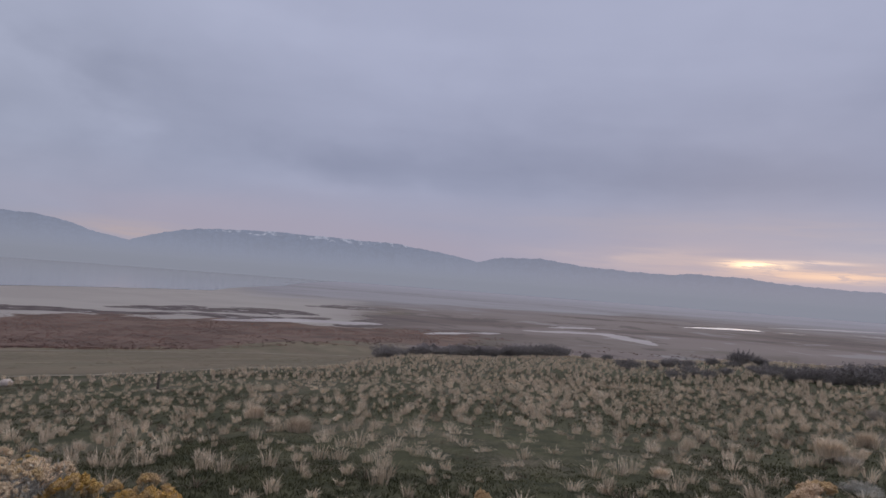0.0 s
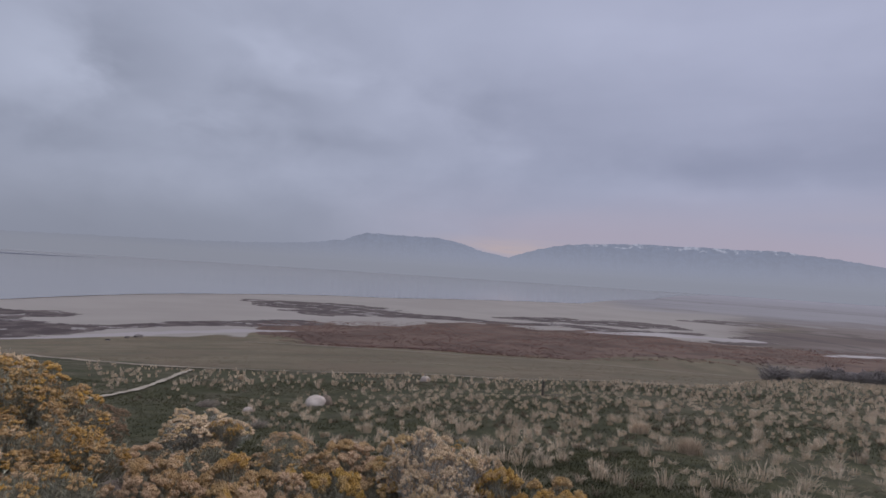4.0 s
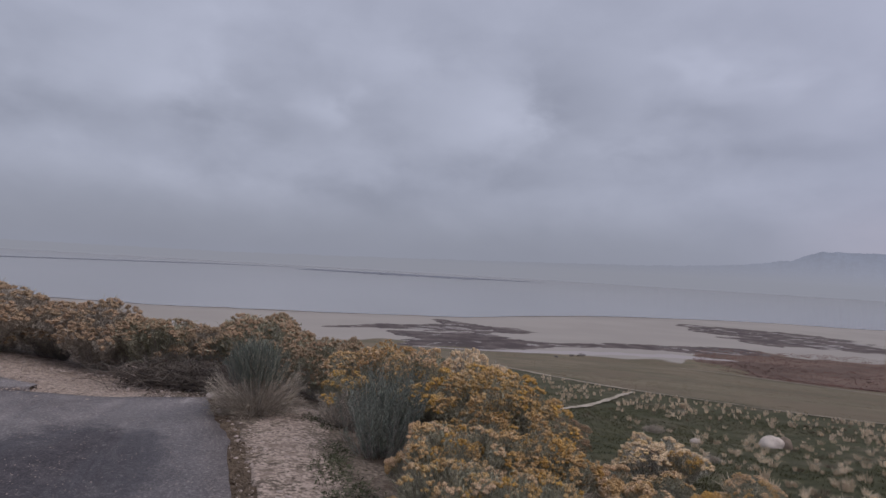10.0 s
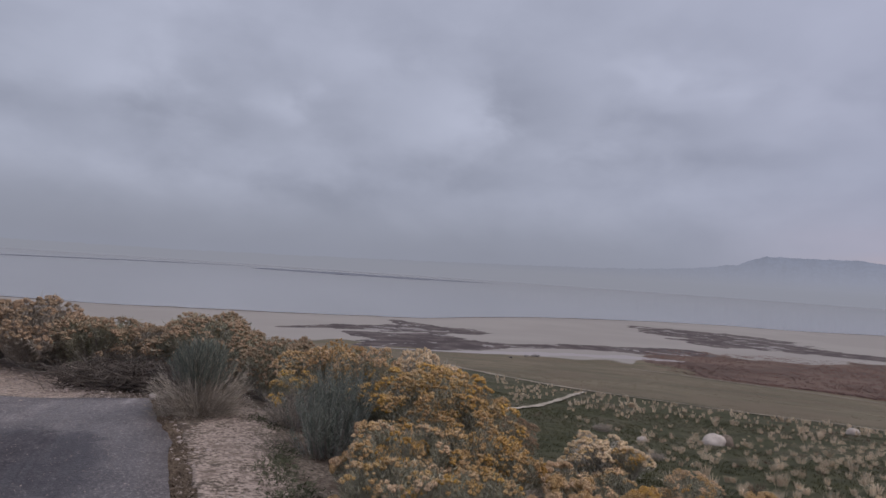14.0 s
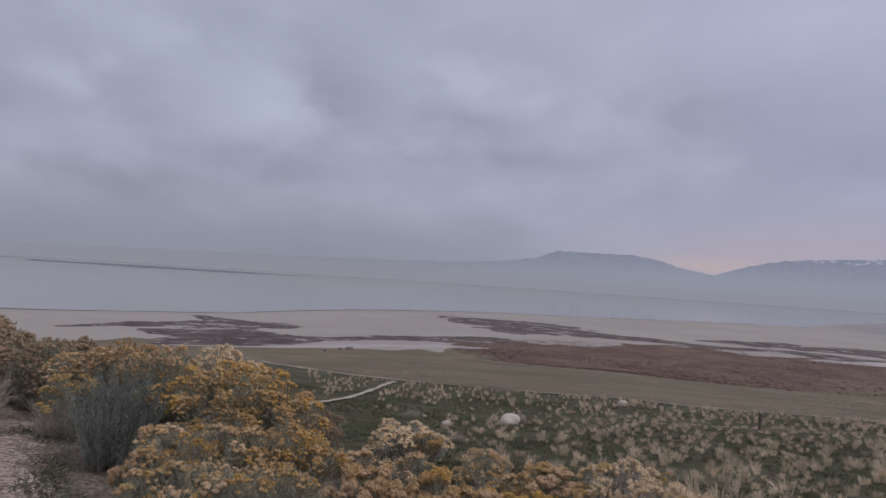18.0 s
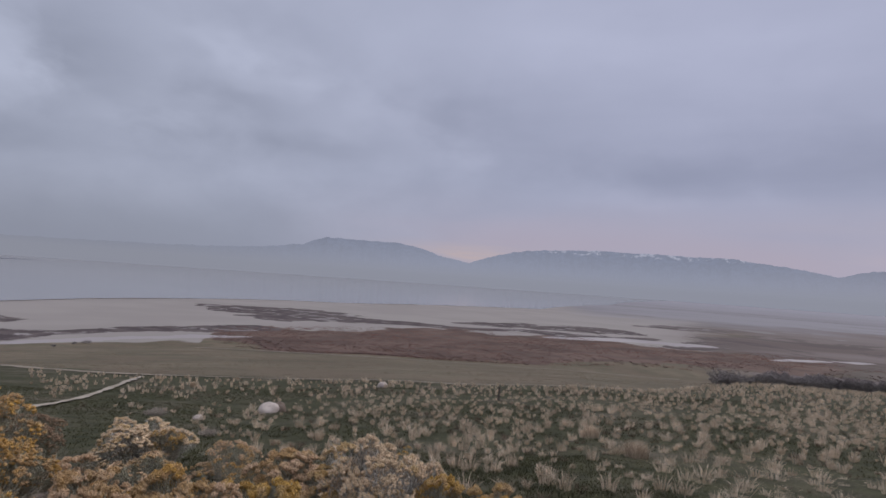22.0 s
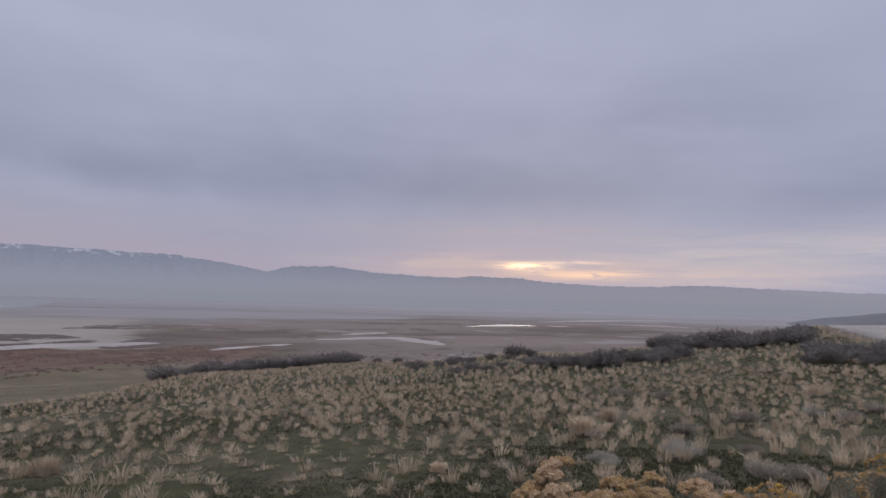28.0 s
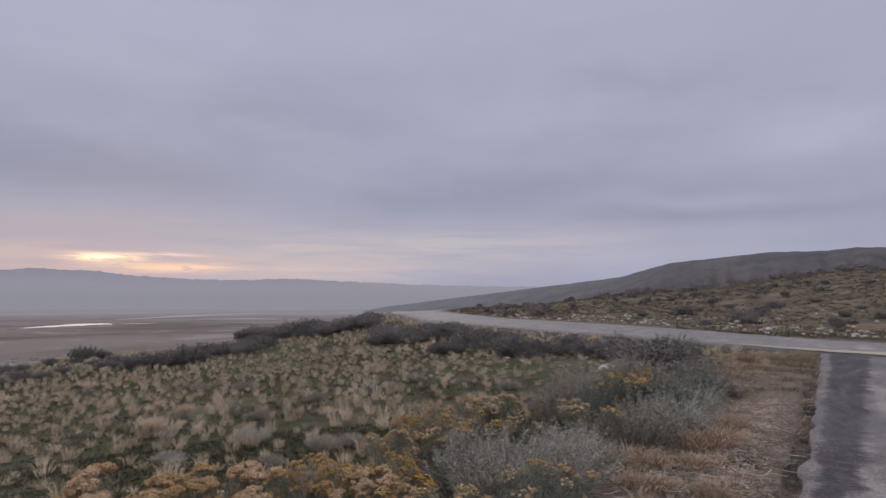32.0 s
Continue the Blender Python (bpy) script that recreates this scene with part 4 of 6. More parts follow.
def slope(name, table, a0, a1, step, r_foot, r_top, rough_deg, gully, mat, label, rows=14, foot_z=None):
    a = np.arange(a0, a1, step)
    crest = at_az(table, a) + rough_deg * (np.array([noise.noise((x * 1.3, 0.5, 0)) for x in a]) + 0.9 * np.array([noise.noise((x * 3.3, 2.5, 0)) for x in a]) + 0.3 * np.array([noise.noise((x * 9.7, 4.5, 0)) for x in a]))
    v = []
    for i in range(rows):
        f = i / (rows - 1)
        for x, e in zip(a, crest):
            rt, rf = r_top(x), r_foot(x)
            g = gully * noise.noise((x * 0.9, f * 1.6, 3.0)) + 0.5 * gully * noise.noise((x * 2.7, f * 3.0, 8.0))
            r = rf + (rt - rf) * f + g * math.sin(math.pi * f) * (rt - rf)
            zt = EYE + rt * math.tan(math.radians(e))
            zf = LAKE - 1 if foot_z is None else foot_z
            px, py = polar(x, r)
            v.append((px, py, zf + (zt - zf) * f ** 1.15))
    n = len(a)
    q = [(i * n + k, (i + 1) * n + k, (i + 1) * n + k + 1, i * n + k + 1) for i in range(rows - 1) for k in range(n - 1)]
    return tagged(new(name, tri_mesh(name, v, q, mat, True)), label, "mountains", kind="structure")


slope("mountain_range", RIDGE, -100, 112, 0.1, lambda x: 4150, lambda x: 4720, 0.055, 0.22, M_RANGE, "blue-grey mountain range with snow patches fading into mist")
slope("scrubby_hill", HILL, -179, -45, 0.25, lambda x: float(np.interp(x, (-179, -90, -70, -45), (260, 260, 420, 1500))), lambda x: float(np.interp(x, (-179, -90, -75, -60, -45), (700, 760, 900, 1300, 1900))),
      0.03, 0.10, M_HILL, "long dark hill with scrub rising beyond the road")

# ---- paving ----
px = np.linspace(-10.15, 22.6, 150)
rowsv = []
for f in np.linspace(0, 1, 24):
    yy = -7 + (pad_edge(px) + 0.08 * tumble(px, px * 0, 0.9, 1.0) + 0.05 * tumble(px, px * 0, 4.0, 2.0) + 7) * f
    xx = px + np.where(px < -10.0, 0.12 * tumble(yy, yy * 0, 1.5, 6.0), 0)
    rowsv.append(np.stack([xx, yy, land(xx, yy) + 0.02], 1))
rowsv = [rowsv[0] - (0, 0.02, 0.12)] + rowsv + [rowsv[-1] + (0, 0.02, -0.12)]
v = np.array(rowsv)
v = np.concatenate([v[:, :1] - (0.02, 0, 0.12), v], 1)
n0, n1 = v.shape[:2]
q = [(i * n1 + k, i * n1 + k + 1, (i + 1) * n1 + k + 1, (i + 1) * n1 + k) for i in range(n0 - 1) for k in range(n1 - 1)]
tagged(new("pavement", tri_mesh("pavement", v.reshape(-1, 3), q, M_ASPHALT, True)), "worn dark asphalt pull-out with a crumbling edge", "pavement", kind="structure")
tagged(ribbon("road", ROAD, [ROAD_HALF] * len(ROAD), M_ROAD, 0.05, 160, 0.02, 0.4, thick=0.2), "grey asphalt road curving over a rise", "road", kind="structure")
tagged(ribbon("road_edge", ((21.9, -3.5), (22.3, -1.0), (23.1, 1.6), (24.4, 4.2)), (0.35, 0.5, 0.45, 0.12), M_TRAIL, 0.075, 40, 0.5, 0.6), "pale worn strip along the road's edge", "road edge", kind="structure")
tagged(ribbon("pavement_patch", (polar(112, 11.3), polar(107, 11.2), polar(104.3, 11.0)), (0.7, 0.5, 0.12), M_ASPHALT, 0.012, 60, 0.7, 1.6, thick=0.06), "broken patch of old asphalt in the gravel", "pavement", kind="structure")
tagged(ribbon("trail", (polar(62.2, 20.5), polar(61.0, 22.2), polar(59.6, 24.6), polar(58.3, 26.9), polar(57.3, 30.0), polar(56.4, 33.6), polar(55.3, 39.0), polar(54.2, 45)), (0.11, 0.15, 0.10, 0.17, 0.13, 0.18, 0.20, 0.10), M_TRAIL, 0.05, 90, 0.8, 0.9), "narrow pale dirt trail through the grass", "trail", kind="structure")
tagged(ribbon("trail", [polar(a, float(at_az(OLIVE_FROM, a)) * 1.0 + 0.5) for a in (66, 62, 57, 53, 47, 40, 34, 27, 20, 14, 10)], [0.6, 0.6, 0.5, 0.45, 0.42, 0.45, 0.5, 0.6, 0.6, 0.5, 0.2], M_TRACK, 0.05, 220, 0.8, 0.5),
       "faint pale track along the foot of the grass slope", "trail", kind="structure")
tagged(ribbon("trail", [polar(a, r) for a, r in ((50, 195), (40, 178), (30, 168), (20, 175), (8, 205))], [1.2, 1.5, 1.5, 1.5, 0.8], M_TRACK, 0.12, 100, 0.5, 0.05), "faint pale track beside the marsh", "trail", kind="structure")

# ---- plants ----
rng = np.random.default_rng(7)


def blades(base, n, h, spread, w, lean=0.5, up=0.0, rg=None):
    """Bent grass blades: n from each base point, three triangles each. h, spread, w may be arrays, one for each base."""
    rg = rg or rng
    base = np.repeat(np.asarray(base, float), n, axis=0)
    N = len(base)
    h, spread, w, lean = (np.repeat(np.broadcast_to(np.asarray(x, float), (N // n,)), n) for x in (h, spread, w, lean))
    a = rg.uniform(0, 2 * np.pi, N)
    off = spread * np.sqrt(rg.uniform(0, 1, N))
    d = np.stack([np.cos(a), np.sin(a)], 1)
    p0 = base.copy()
    p0[:, :2] += d * (off * 0.45)[:, None]
    hh = h * rg.uniform(0.45, 1.1, N)
    tilt = lean * (off / (spread + 1e-9)) * rg.uniform(0.5, 1.4, N)
    mid, tip = p0.copy(), p0.copy()
    mid[:, :2] += d * (hh * 0.5 * tilt * 0.6)[:, None]
    mid[:, 2] += hh * 0.55
    tip[:, :2] += d * (hh * tilt)[:, None]
    tip[:, 2] += hh * (1 - 0.25 * tilt)
    b = rg.uniform(0, 2 * np.pi, N)
    s = np.stack([np.cos(b), np.sin(b), np.zeros(N)], 1) * (w * rg.uniform(0.6, 1.3, N))[:, None]
    v = np.stack([p0 - s, p0 + s, mid - s * 0.8, mid + s * 0.8, tip], 1).reshape(-1, 3)
    t = (np.arange(N) * 5)[:, None, None] + np.array([[0, 1, 3], [0, 3, 2], [2, 3, 4]])[None]
    return v, t.reshape(-1, 3)


def sprigs(q, d, length, w, wobble=0.45, rg=None):
    """Narrow leaves from points q, each pointing roughly along d: diamonds of two triangles."""
    rg = rg or rng
    N = len(q)
    d = d / (np.linalg.norm(d, axis=1)[:, None] + 1e-9) + rg.normal(0, wobble, (N, 3))
    d /= np.linalg.norm(d, axis=1)[:, None] + 1e-9
    s = np.cross(d, rg.normal(0, 1, (N, 3)))
    s /= np.linalg.norm(s, axis=1)[:, None] + 1e-9
    ln = (length * rg.uniform(0.5, 1.3, N))[:, None]
    s = s * (w * rg.uniform(0.6, 1.3, N))[:, None]
    m = q + d * ln * 0.5
    v = np.stack([q, m - s, m + s, q + d * ln], 1).reshape(-1, 3)
    t = (np.arange(N) * 4)[:, None, None] + np.array([[0, 1, 2], [2, 1, 3]])[None]
    return v, t.reshape(-1, 3)


def rods(p, q, w, bend=0.0, rg=None):
    """Thin twigs from points p to points q as bent three-sided rods."""
    rg = rg or rng
    p, q = np.asarray(p, float), np.asarray(q, float)
    N = len(p)
    m = (p + q) / 2 + rg.normal(0, 1, (N, 3)) * bend
    d = q - p
    d /= np.linalg.norm(d, axis=1)[:, None] + 1e-9
    s = np.cross(d, rg.normal(0, 1, (N, 3)))
    s /= np.linalg.norm(s, axis=1)[:, None] + 1e-9
    u = np.cross(d, s)
    w = np.broadcast_to(np.asarray(w, float), (N,))[:, None]
    ring = [s, -0.5 * s + 0.87 * u, -0.5 * s - 0.87 * u]
    v = np.stack([p + w * k for k in ring] + [m + 0.75 * w * k for k in ring] + [q + 0.35 * w * k for k in ring], 1).reshape(-1, 3)
    f = []
    for o in (0, 3):
        for k in range(3):
            k2 = (k + 1) % 3
            f += [(o + k, o + k2, o + 3 + k2), (o + k, o + 3 + k2, o + 3 + k)]
    t = (np.arange(N) * 9)[:, None, None] + np.array(f)[None]
    return v, t.reshape(-1, 3)


def join(*vt):
    vs, ts, n = [], [], 0
    for v, t in vt:
        vs.append(v)
        ts.append(t + n)
        n += len(v)
    return np.concatenate(vs), np.concatenate(ts)


def ico():
    g = (1 + 5**0.5) / 2
    v = np.array([(-1, g, 0), (1, g, 0), (-1, -g, 0), (1, -g, 0), (0, -1, g), (0, 1, g), (0, -1, -g), (0, 1, -g), (g, 0, -1), (g, 0, 1), (-g, 0, -1), (-g, 0, 1)]) / (1 + g * g) ** 0.5
    t = np.array([(0, 11, 5), (0, 5, 1), (0, 1, 7), (0, 7, 10), (0, 10, 11), (1, 5, 9), (5, 11, 4), (11, 10, 2), (10, 7, 6), (7, 1, 8),
                  (3, 9, 4), (3, 4, 2), (3, 2, 6), (3, 6, 8), (3, 8, 9), (4, 9, 5), (2, 4, 11), (6, 2, 10), (8, 6, 7), (9, 8, 1)])
    return v, t


ICO_V, ICO_T = ico()


OCT_V = np.array([(1, 0, 0), (-1, 0, 0), (0, 1, 0), (0, -1, 0), (0, 0, 1), (0, 0, -1)], float)
OCT_T = np.array([(0, 2, 4), (2, 1, 4), (1, 3, 4), (3, 0, 4), (2, 0, 5), (1, 2, 5), (3, 1, 5), (0, 3, 5)])


def tufty(c, r, rg):
    """Small ragged eight-sided florets at c, each turned its own way."""
    N = len(c)
    k = OCT_V[None] * rg.uniform(0.6, 1.4, (N, 6, 1))
    a = rg.uniform(0, 6.28, N)
    ca, sa = np.cos(a)[:, None], np.sin(a)[:, None]
    k = np.stack([k[:, :, 0] * ca - k[:, :, 1] * sa, k[:, :, 0] * sa + k[:, :, 1] * ca, k[:, :, 2]], -1) * np.asarray(r).reshape(-1, 1, 1)
    return (c[:, None] + k).reshape(-1, 3), ((np.arange(N) * 6)[:, None, None] + OCT_T[None]).reshape(-1, 3)


def balls(c, r, rg, squash=0.8, rough=0.28):
    """Ragged little lumps at c."""
    N = len(c)
    k = ICO_V[None] * rg.uniform(1 - rough, 1 + rough, (N, 12, 1)) * np.asarray(r).reshape(-1, 1, 1)
    k[:, :, 2] *= squash
    v = (c[:, None] + k).reshape(-1, 3)
    t = (np.arange(N) * 12)[:, None, None] + ICO_T[None]
    return v, t.reshape(-1, 3)


def dome(n, rg, lobes, low=0.08):
    """Points on a lumpy dome of several lobes, and the way up from each."""
    pts, nor = [], []
    for cx, cy, lr, lh in lobes:
        k = int(n * lr * lr / sum(x[2] ** 2 for x in lobes)) + 1
        u, a = rg.uniform(low, 1, k), rg.uniform(0, 2 * np.pi, k)
        s = np.sqrt(1 - u * u)
        d = np.stack([s * np.cos(a), s * np.sin(a), u], 1)
        p = np.stack([cx + lr * d[:, 0], cy + lr * d[:, 1], lh - lr * 0.75 + lr * 0.75 * d[:, 2]], 1)
        pts.append(p)
        nor.append(d)
    return np.concatenate(pts), np.concatenate(nor)


def lobes_of(rg, k, spread=0.55):
    out = [(0.0, 0.0, 0.58, 1.0)]
    for i in range(k):
        a = 2 * np.pi * (i + rg.uniform(-0.3, 0.3)) / k
        f = spread * rg.uniform(0.75, 1.15)
        out.append((f * math.cos(a), f * math.sin(a), rg.uniform(0.30, 0.46), rg.uniform(0.62, 0.95)))
    return out


def rabbitbrush(seed, mat, heads=640, leaves=12000, label="golden rabbitbrush", head=0.031, low=0.30, leaf=None, florets=7, tall=1.5):
    """A mound of grey stems and narrow leaves, tall times as high as its radius; its small dry flower heads stand packed on flat-topped plates. One unit wide to each side."""
    rg = np.random.default_rng(seed)
    bush = new("rabbitbrush")
    lb = lobes_of(rg, 7)
    each = 14
    p, d = dome(heads // each, rg, lb, low)
    p += d * rg.uniform(-0.05, 0.05, (len(p), 1))
    p[:, 2] *= tall
    d = d * 0.65 + np.array((0, 0, 0.35))
    d /= np.linalg.norm(d, axis=1)[:, None]
    wide = np.repeat(rg.uniform(0.09, 0.17, len(p)), each)
    p, d = np.repeat(p, each, 0), np.repeat(d, each, 0)
    side = rg.normal(0, 1, p.shape)
    side -= d * (side * d).sum(1)[:, None]
    side /= np.linalg.norm(side, axis=1)[:, None]
    f = np.sqrt(rg.uniform(0, 1, len(p)))
    p = p + side * (wide * f)[:, None] - d * (wide * f * f * 0.6 + np.abs(rg.normal(0, 0.010, len(p))))[:, None]
    own = rg.uniform(0.6, 1.2, len(p))
    foot = np.column_stack([p[:, :2] * 0.16 + rg.normal(0, 0.03, (len(p), 2)), np.full(len(p), -0.05)])
    few = rg.permutation(len(p))[:260]
    part("branchwork", tri_mesh("branchwork", *rods(foot[few], (p - d * 0.02)[few], 0.0055, 0.03, rg), M_STEM), bush)
    sel = rg.integers(0, len(p), leaves)
    f = np.where(rg.uniform(0, 1, leaves) < 0.55, rg.uniform(0.80, 0.99, leaves), rg.uniform(0.15, 0.85, leaves) ** 0.7)[:, None]
    q = foot[sel] + (p[sel] - foot[sel]) * f + rg.normal(0, 0.045, (leaves, 3)) * (1.2 - 0.6 * f)
    q -= d[sel] * 0.015
    q[:, 2] = np.maximum(q[:, 2], 0.02)
    part("foliage", tri_mesh("foliage", *sprigs(q, p[sel] - foot[sel] + (0, 0, 0.3), 0.080, 0.0052, 0.55, rg), leaf or M_LEAF), bush)
    big = np.repeat(own, florets)[:, None]
    cap = rg.normal(0, 1, (len(p) * florets, 3))
    cap /= np.linalg.norm(cap, axis=1)[:, None]
    cap[:, 2] = np.abs(cap[:, 2]) * 0.8
    c = np.repeat(p, florets, 0) + cap * head * big * rg.uniform(0.85, 1.1, (len(cap), 1))
    small = tufty(c, rg.uniform(0.26, 0.42, len(c)) * head * big[:, 0] ** 0.5, rg)
    part("blossom", tri_mesh("blossom", *join(balls(p, head * 0.9 * own, rg, 0.8, 0.22), small), mat), bush)
    return tagged(bush, label, "shrub")


def sagebrush(seed, mat, leaves=11000, stems=300, length=0.06, width=0.0062, label="", lean=0.62, rag=(0.72, 1.16), share=0.62):
    rg = np.random.default_rng(seed)
    bush = new("sagebrush")
    lb = lobes_of(rg, 7, 0.6)
    p, d = dome(int(stems * share), rg, lb)
    p += rg.normal(0, 0.06, p.shape)
    p[:, 2] *= rg.uniform(*rag, len(p))
    foot = np.column_stack([p[:, :2] * 0.30 + rg.normal(0, 0.05, (len(p), 2)), np.full(len(p), -0.05)])
    part("branchwork", tri_mesh("branchwork", *rods(foot, p, 0.007, 0.085, rg), M_STEM), bush)
    sel = rg.integers(0, len(p), leaves)
    f = rg.uniform(0.05, 1.0, leaves)[:, None] ** 0.5
    q = foot[sel] + (p[sel] - foot[sel]) * f + rg.normal(0, 0.019, (leaves, 3))
    q[:, 2] = np.maximum(q[:, 2], 0.02)
    part("foliage", tri_mesh("foliage", *sprigs(q, (p[sel] - foot[sel]) + (0, 0, 0.25), length * 1.5, width, lean, rg), mat), bush)
    return tagged(bush, label, "shrub")


def plume(seed):
    """An upright fan: grey-green sprays above, a skirt of pale dry stems drooping below."""
    rg = np.random.default_rng(seed)
    bush = new("sagebrush")
    a, f = rg.uniform(0, 6.283, 520), np.sqrt(rg.uniform(0, 1, 520))
    top = 1.05 - 0.45 * f**2 + rg.normal(0, 0.06, 520)
    p = np.column_stack([0.85 * f * np.cos(a), 0.85 * f * np.sin(a), top])
    dry = f > 0.62 + rg.normal(0, 0.12, 520)
    p[dry, 2] = rg.uniform(0.08, 0.62, dry.sum())
    p[dry, :2] *= 1.15
    foot = np.column_stack([p[:, :2] * 0.12 + rg.normal(0, 0.04, (520, 2)), np.full(520, -0.04)])
    part("branchwork", tri_mesh("branchwork", *rods(foot, p, 0.0055, 0.05, rg), M_TWIG), bush, "pale dry stems")

    def sprays(n, pick, low, long, wide, mat, name, label):
        idx = np.nonzero(pick)[0]
        sel = idx[rg.integers(0, len(idx), n)]
        k = rg.uniform(low, 1.0, n)[:, None] ** 0.7
        q = foot[sel] + (p[sel] - foot[sel]) * k + rg.normal(0, 0.022, (n, 3))
        q[:, 2] = np.maximum(q[:, 2], 0.01)
        part(name, tri_mesh(name, *sprigs(q, p[sel] - foot[sel], long, wide, 0.28, rg), mat), bush, label)

    sprays(5200, dry, 0.15, 0.16, 0.0036, M_TWIG, "dry_base", "straw-grey dry sprays")
    sprays(7500, ~dry, 0.45, 0.12, 0.0050, M_SAGE, "foliage", "")
    return tagged(bush, "upright grey-green sagebrush with a skirt of pale dry stems", "shrub")


LABELS = {"amber": "low rabbitbrush with plump amber flower heads", "rust": "broad rabbitbrush mound with fine rust and gold flower heads", "leafy": "leafy grey-green rabbitbrush with few flower heads", "wisp": "pale grey wispy sagebrush beside the pull-out", "twig": "brown-grey leafless brush beside the pull-out", "gold": "rabbitbrush with golden yellow dry flower heads", "tan": "rabbitbrush with tan and rust dry flower heads",
          "pale": "rabbitbrush with pale cream seed heads over bare grey stems", "dull": "rabbitbrush with dull olive-brown flower heads on the gravel bank", "sage": "blue-grey sagebrush with fine narrow leaves",
          "scrub": "dark bare sagebrush on the brow of the slope"}
kinds = {
    "gold": [rabbitbrush(11, M_GOLD, 620, 13000, LABELS["gold"], 0.031), rabbitbrush(12, M_GOLD, 480, 14000, LABELS["gold"], 0.034, 0.36), rabbitbrush(13, M_GOLD, 720, 13000, LABELS["gold"], 0.029, 0.26)],
    "tan": [rabbitbrush(21, M_TAN, 300, 11000, LABELS["tan"], 0.060, 0.22, florets=15, tall=1.25), rabbitbrush(22, M_TAN, 420, 11000, LABELS["tan"], 0.048, 0.25, florets=11, tall=1.25)],
    "amber": [rabbitbrush(16, M_GOLD, 320, 11000, LABELS["amber"], 0.056, 0.25, florets=13, tall=1.25), rabbitbrush(17, M_GOLD, 280, 11000, LABELS["amber"], 0.062, 0.25, florets=14, tall=1.25)],
    "rust": [rabbitbrush(23, M_TAN, 760, 13000, LABELS["rust"], 0.029, 0.32), rabbitbrush(24, M_GOLD, 700, 13000, LABELS["rust"], 0.030, 0.32), rabbitbrush(25, M_RUST, 760, 13000, LABELS["rust"], 0.028, 0.34)],
    "dull": [rabbitbrush(26, M_DULL, 1050, 17000, LABELS["dull"], 0.027, 0.34, M_LEAF, tall=1.0), rabbitbrush(27, M_DULL, 950, 17000, LABELS["dull"], 0.029, 0.36, M_TWIG, tall=1.0)],
    "leafy": [rabbitbrush(14, M_GOLD, 190, 14000, LABELS["leafy"], 0.030, 0.40), rabbitbrush(15, M_TAN, 170, 14000, LABELS["leafy"], 0.032, 0.45)],
    "pale": [rabbitbrush(31, M_PALE, 620, 12000, LABELS["pale"], 0.035, 0.40, M_WISP, tall=1.25), rabbitbrush(32, M_PALE, 560, 12000, LABELS["pale"], 0.038, 0.42, M_WISP, tall=1.25)],
    "sage": [sagebrush(41, M_SAGE, 16000, 320, 0.042, 0.0056, LABELS["sage"], 1.0), sagebrush(42, M_SAGE, 15000, 280, 0.046, 0.0058, LABELS["sage"], 1.0)],
    "wisp": [sagebrush(43, M_WISP, 8500, 320, 0.060, 0.0050, LABELS["wisp"], 0.9), sagebrush(44, M_WISP, 8500, 280, 0.055, 0.0055, LABELS["wisp"], 0.9)],
    "twig": [sagebrush(45, M_TWIG, 8000, 360, 0.06, 0.0060, LABELS["twig"]), sagebrush(46, M_TWIG, 7500, 320, 0.07, 0.0060, LABELS["twig"])],
    "plume": [plume(51), plume(52)],
    "scrub": [sagebrush(61, M_SCRUB, 4600, 200, 0.075, 0.013, LABELS["scrub"], 0.7, (0.88, 1.04), 1.0), sagebrush(62, M_SCRUB, 4200, 180, 0.08, 0.014, LABELS["scrub"], 0.7, (0.88, 1.04), 1.0)],
}
GROUPS = {"amber": "rabbitbrush along the bank", "rust": "rabbitbrush along the bank", "leafy": "rabbitbrush along the bank", "wisp": "sagebrush along the bank", "twig": "sagebrush along the bank", "dull": "rabbitbrush along the bank", "gold": "rabbitbrush along the bank", "tan": "rabbitbrush along the bank", "pale": "rabbitbrush along the bank", "sage": "sagebrush along the bank", "scrub": "sagebrush on the brow", "plume": ""}
used = set()


def plant(kind, x, y, rad, high, pick=None):
    variants = kinds[kind]
    tall = {"sage": 1.0, "wisp": 1.0, "twig": 1.0, "plume": 1.0, "scrub": 1.0, "dull": 1.0, "tan": 1.25, "pale": 1.25, "amber": 1.25}.get(kind, 1.5)
    ob = variants[(pick if pick is not None else int(rng.integers(0, 99))) % len(variants)]
    up = max(high / tall, 0.85 * rad) if tall > 1 else high  # low wide ones stand deeper, so that their heads stay round
    m = Matrix.LocRotScale((x, y, float(land(x, y)) - 0.02 + (high - up * tall if tall > 1 else 0.0)), Euler((0, 0, float(rng.uniform(0, 6.28)))), (rad, rad, up))
    if ob not in used:
        used.add(ob)
        ob.matrix_basis = m
        made = ob
    else:
        made = copy_thing(ob, m @ Matrix.Diagonal((1 / ob.scale.x, 1 / ob.scale.y, 1 / ob.scale.z, 1)))
    if GROUPS[kind]:
        tagged(made, group=GROUPS[kind])
    return made


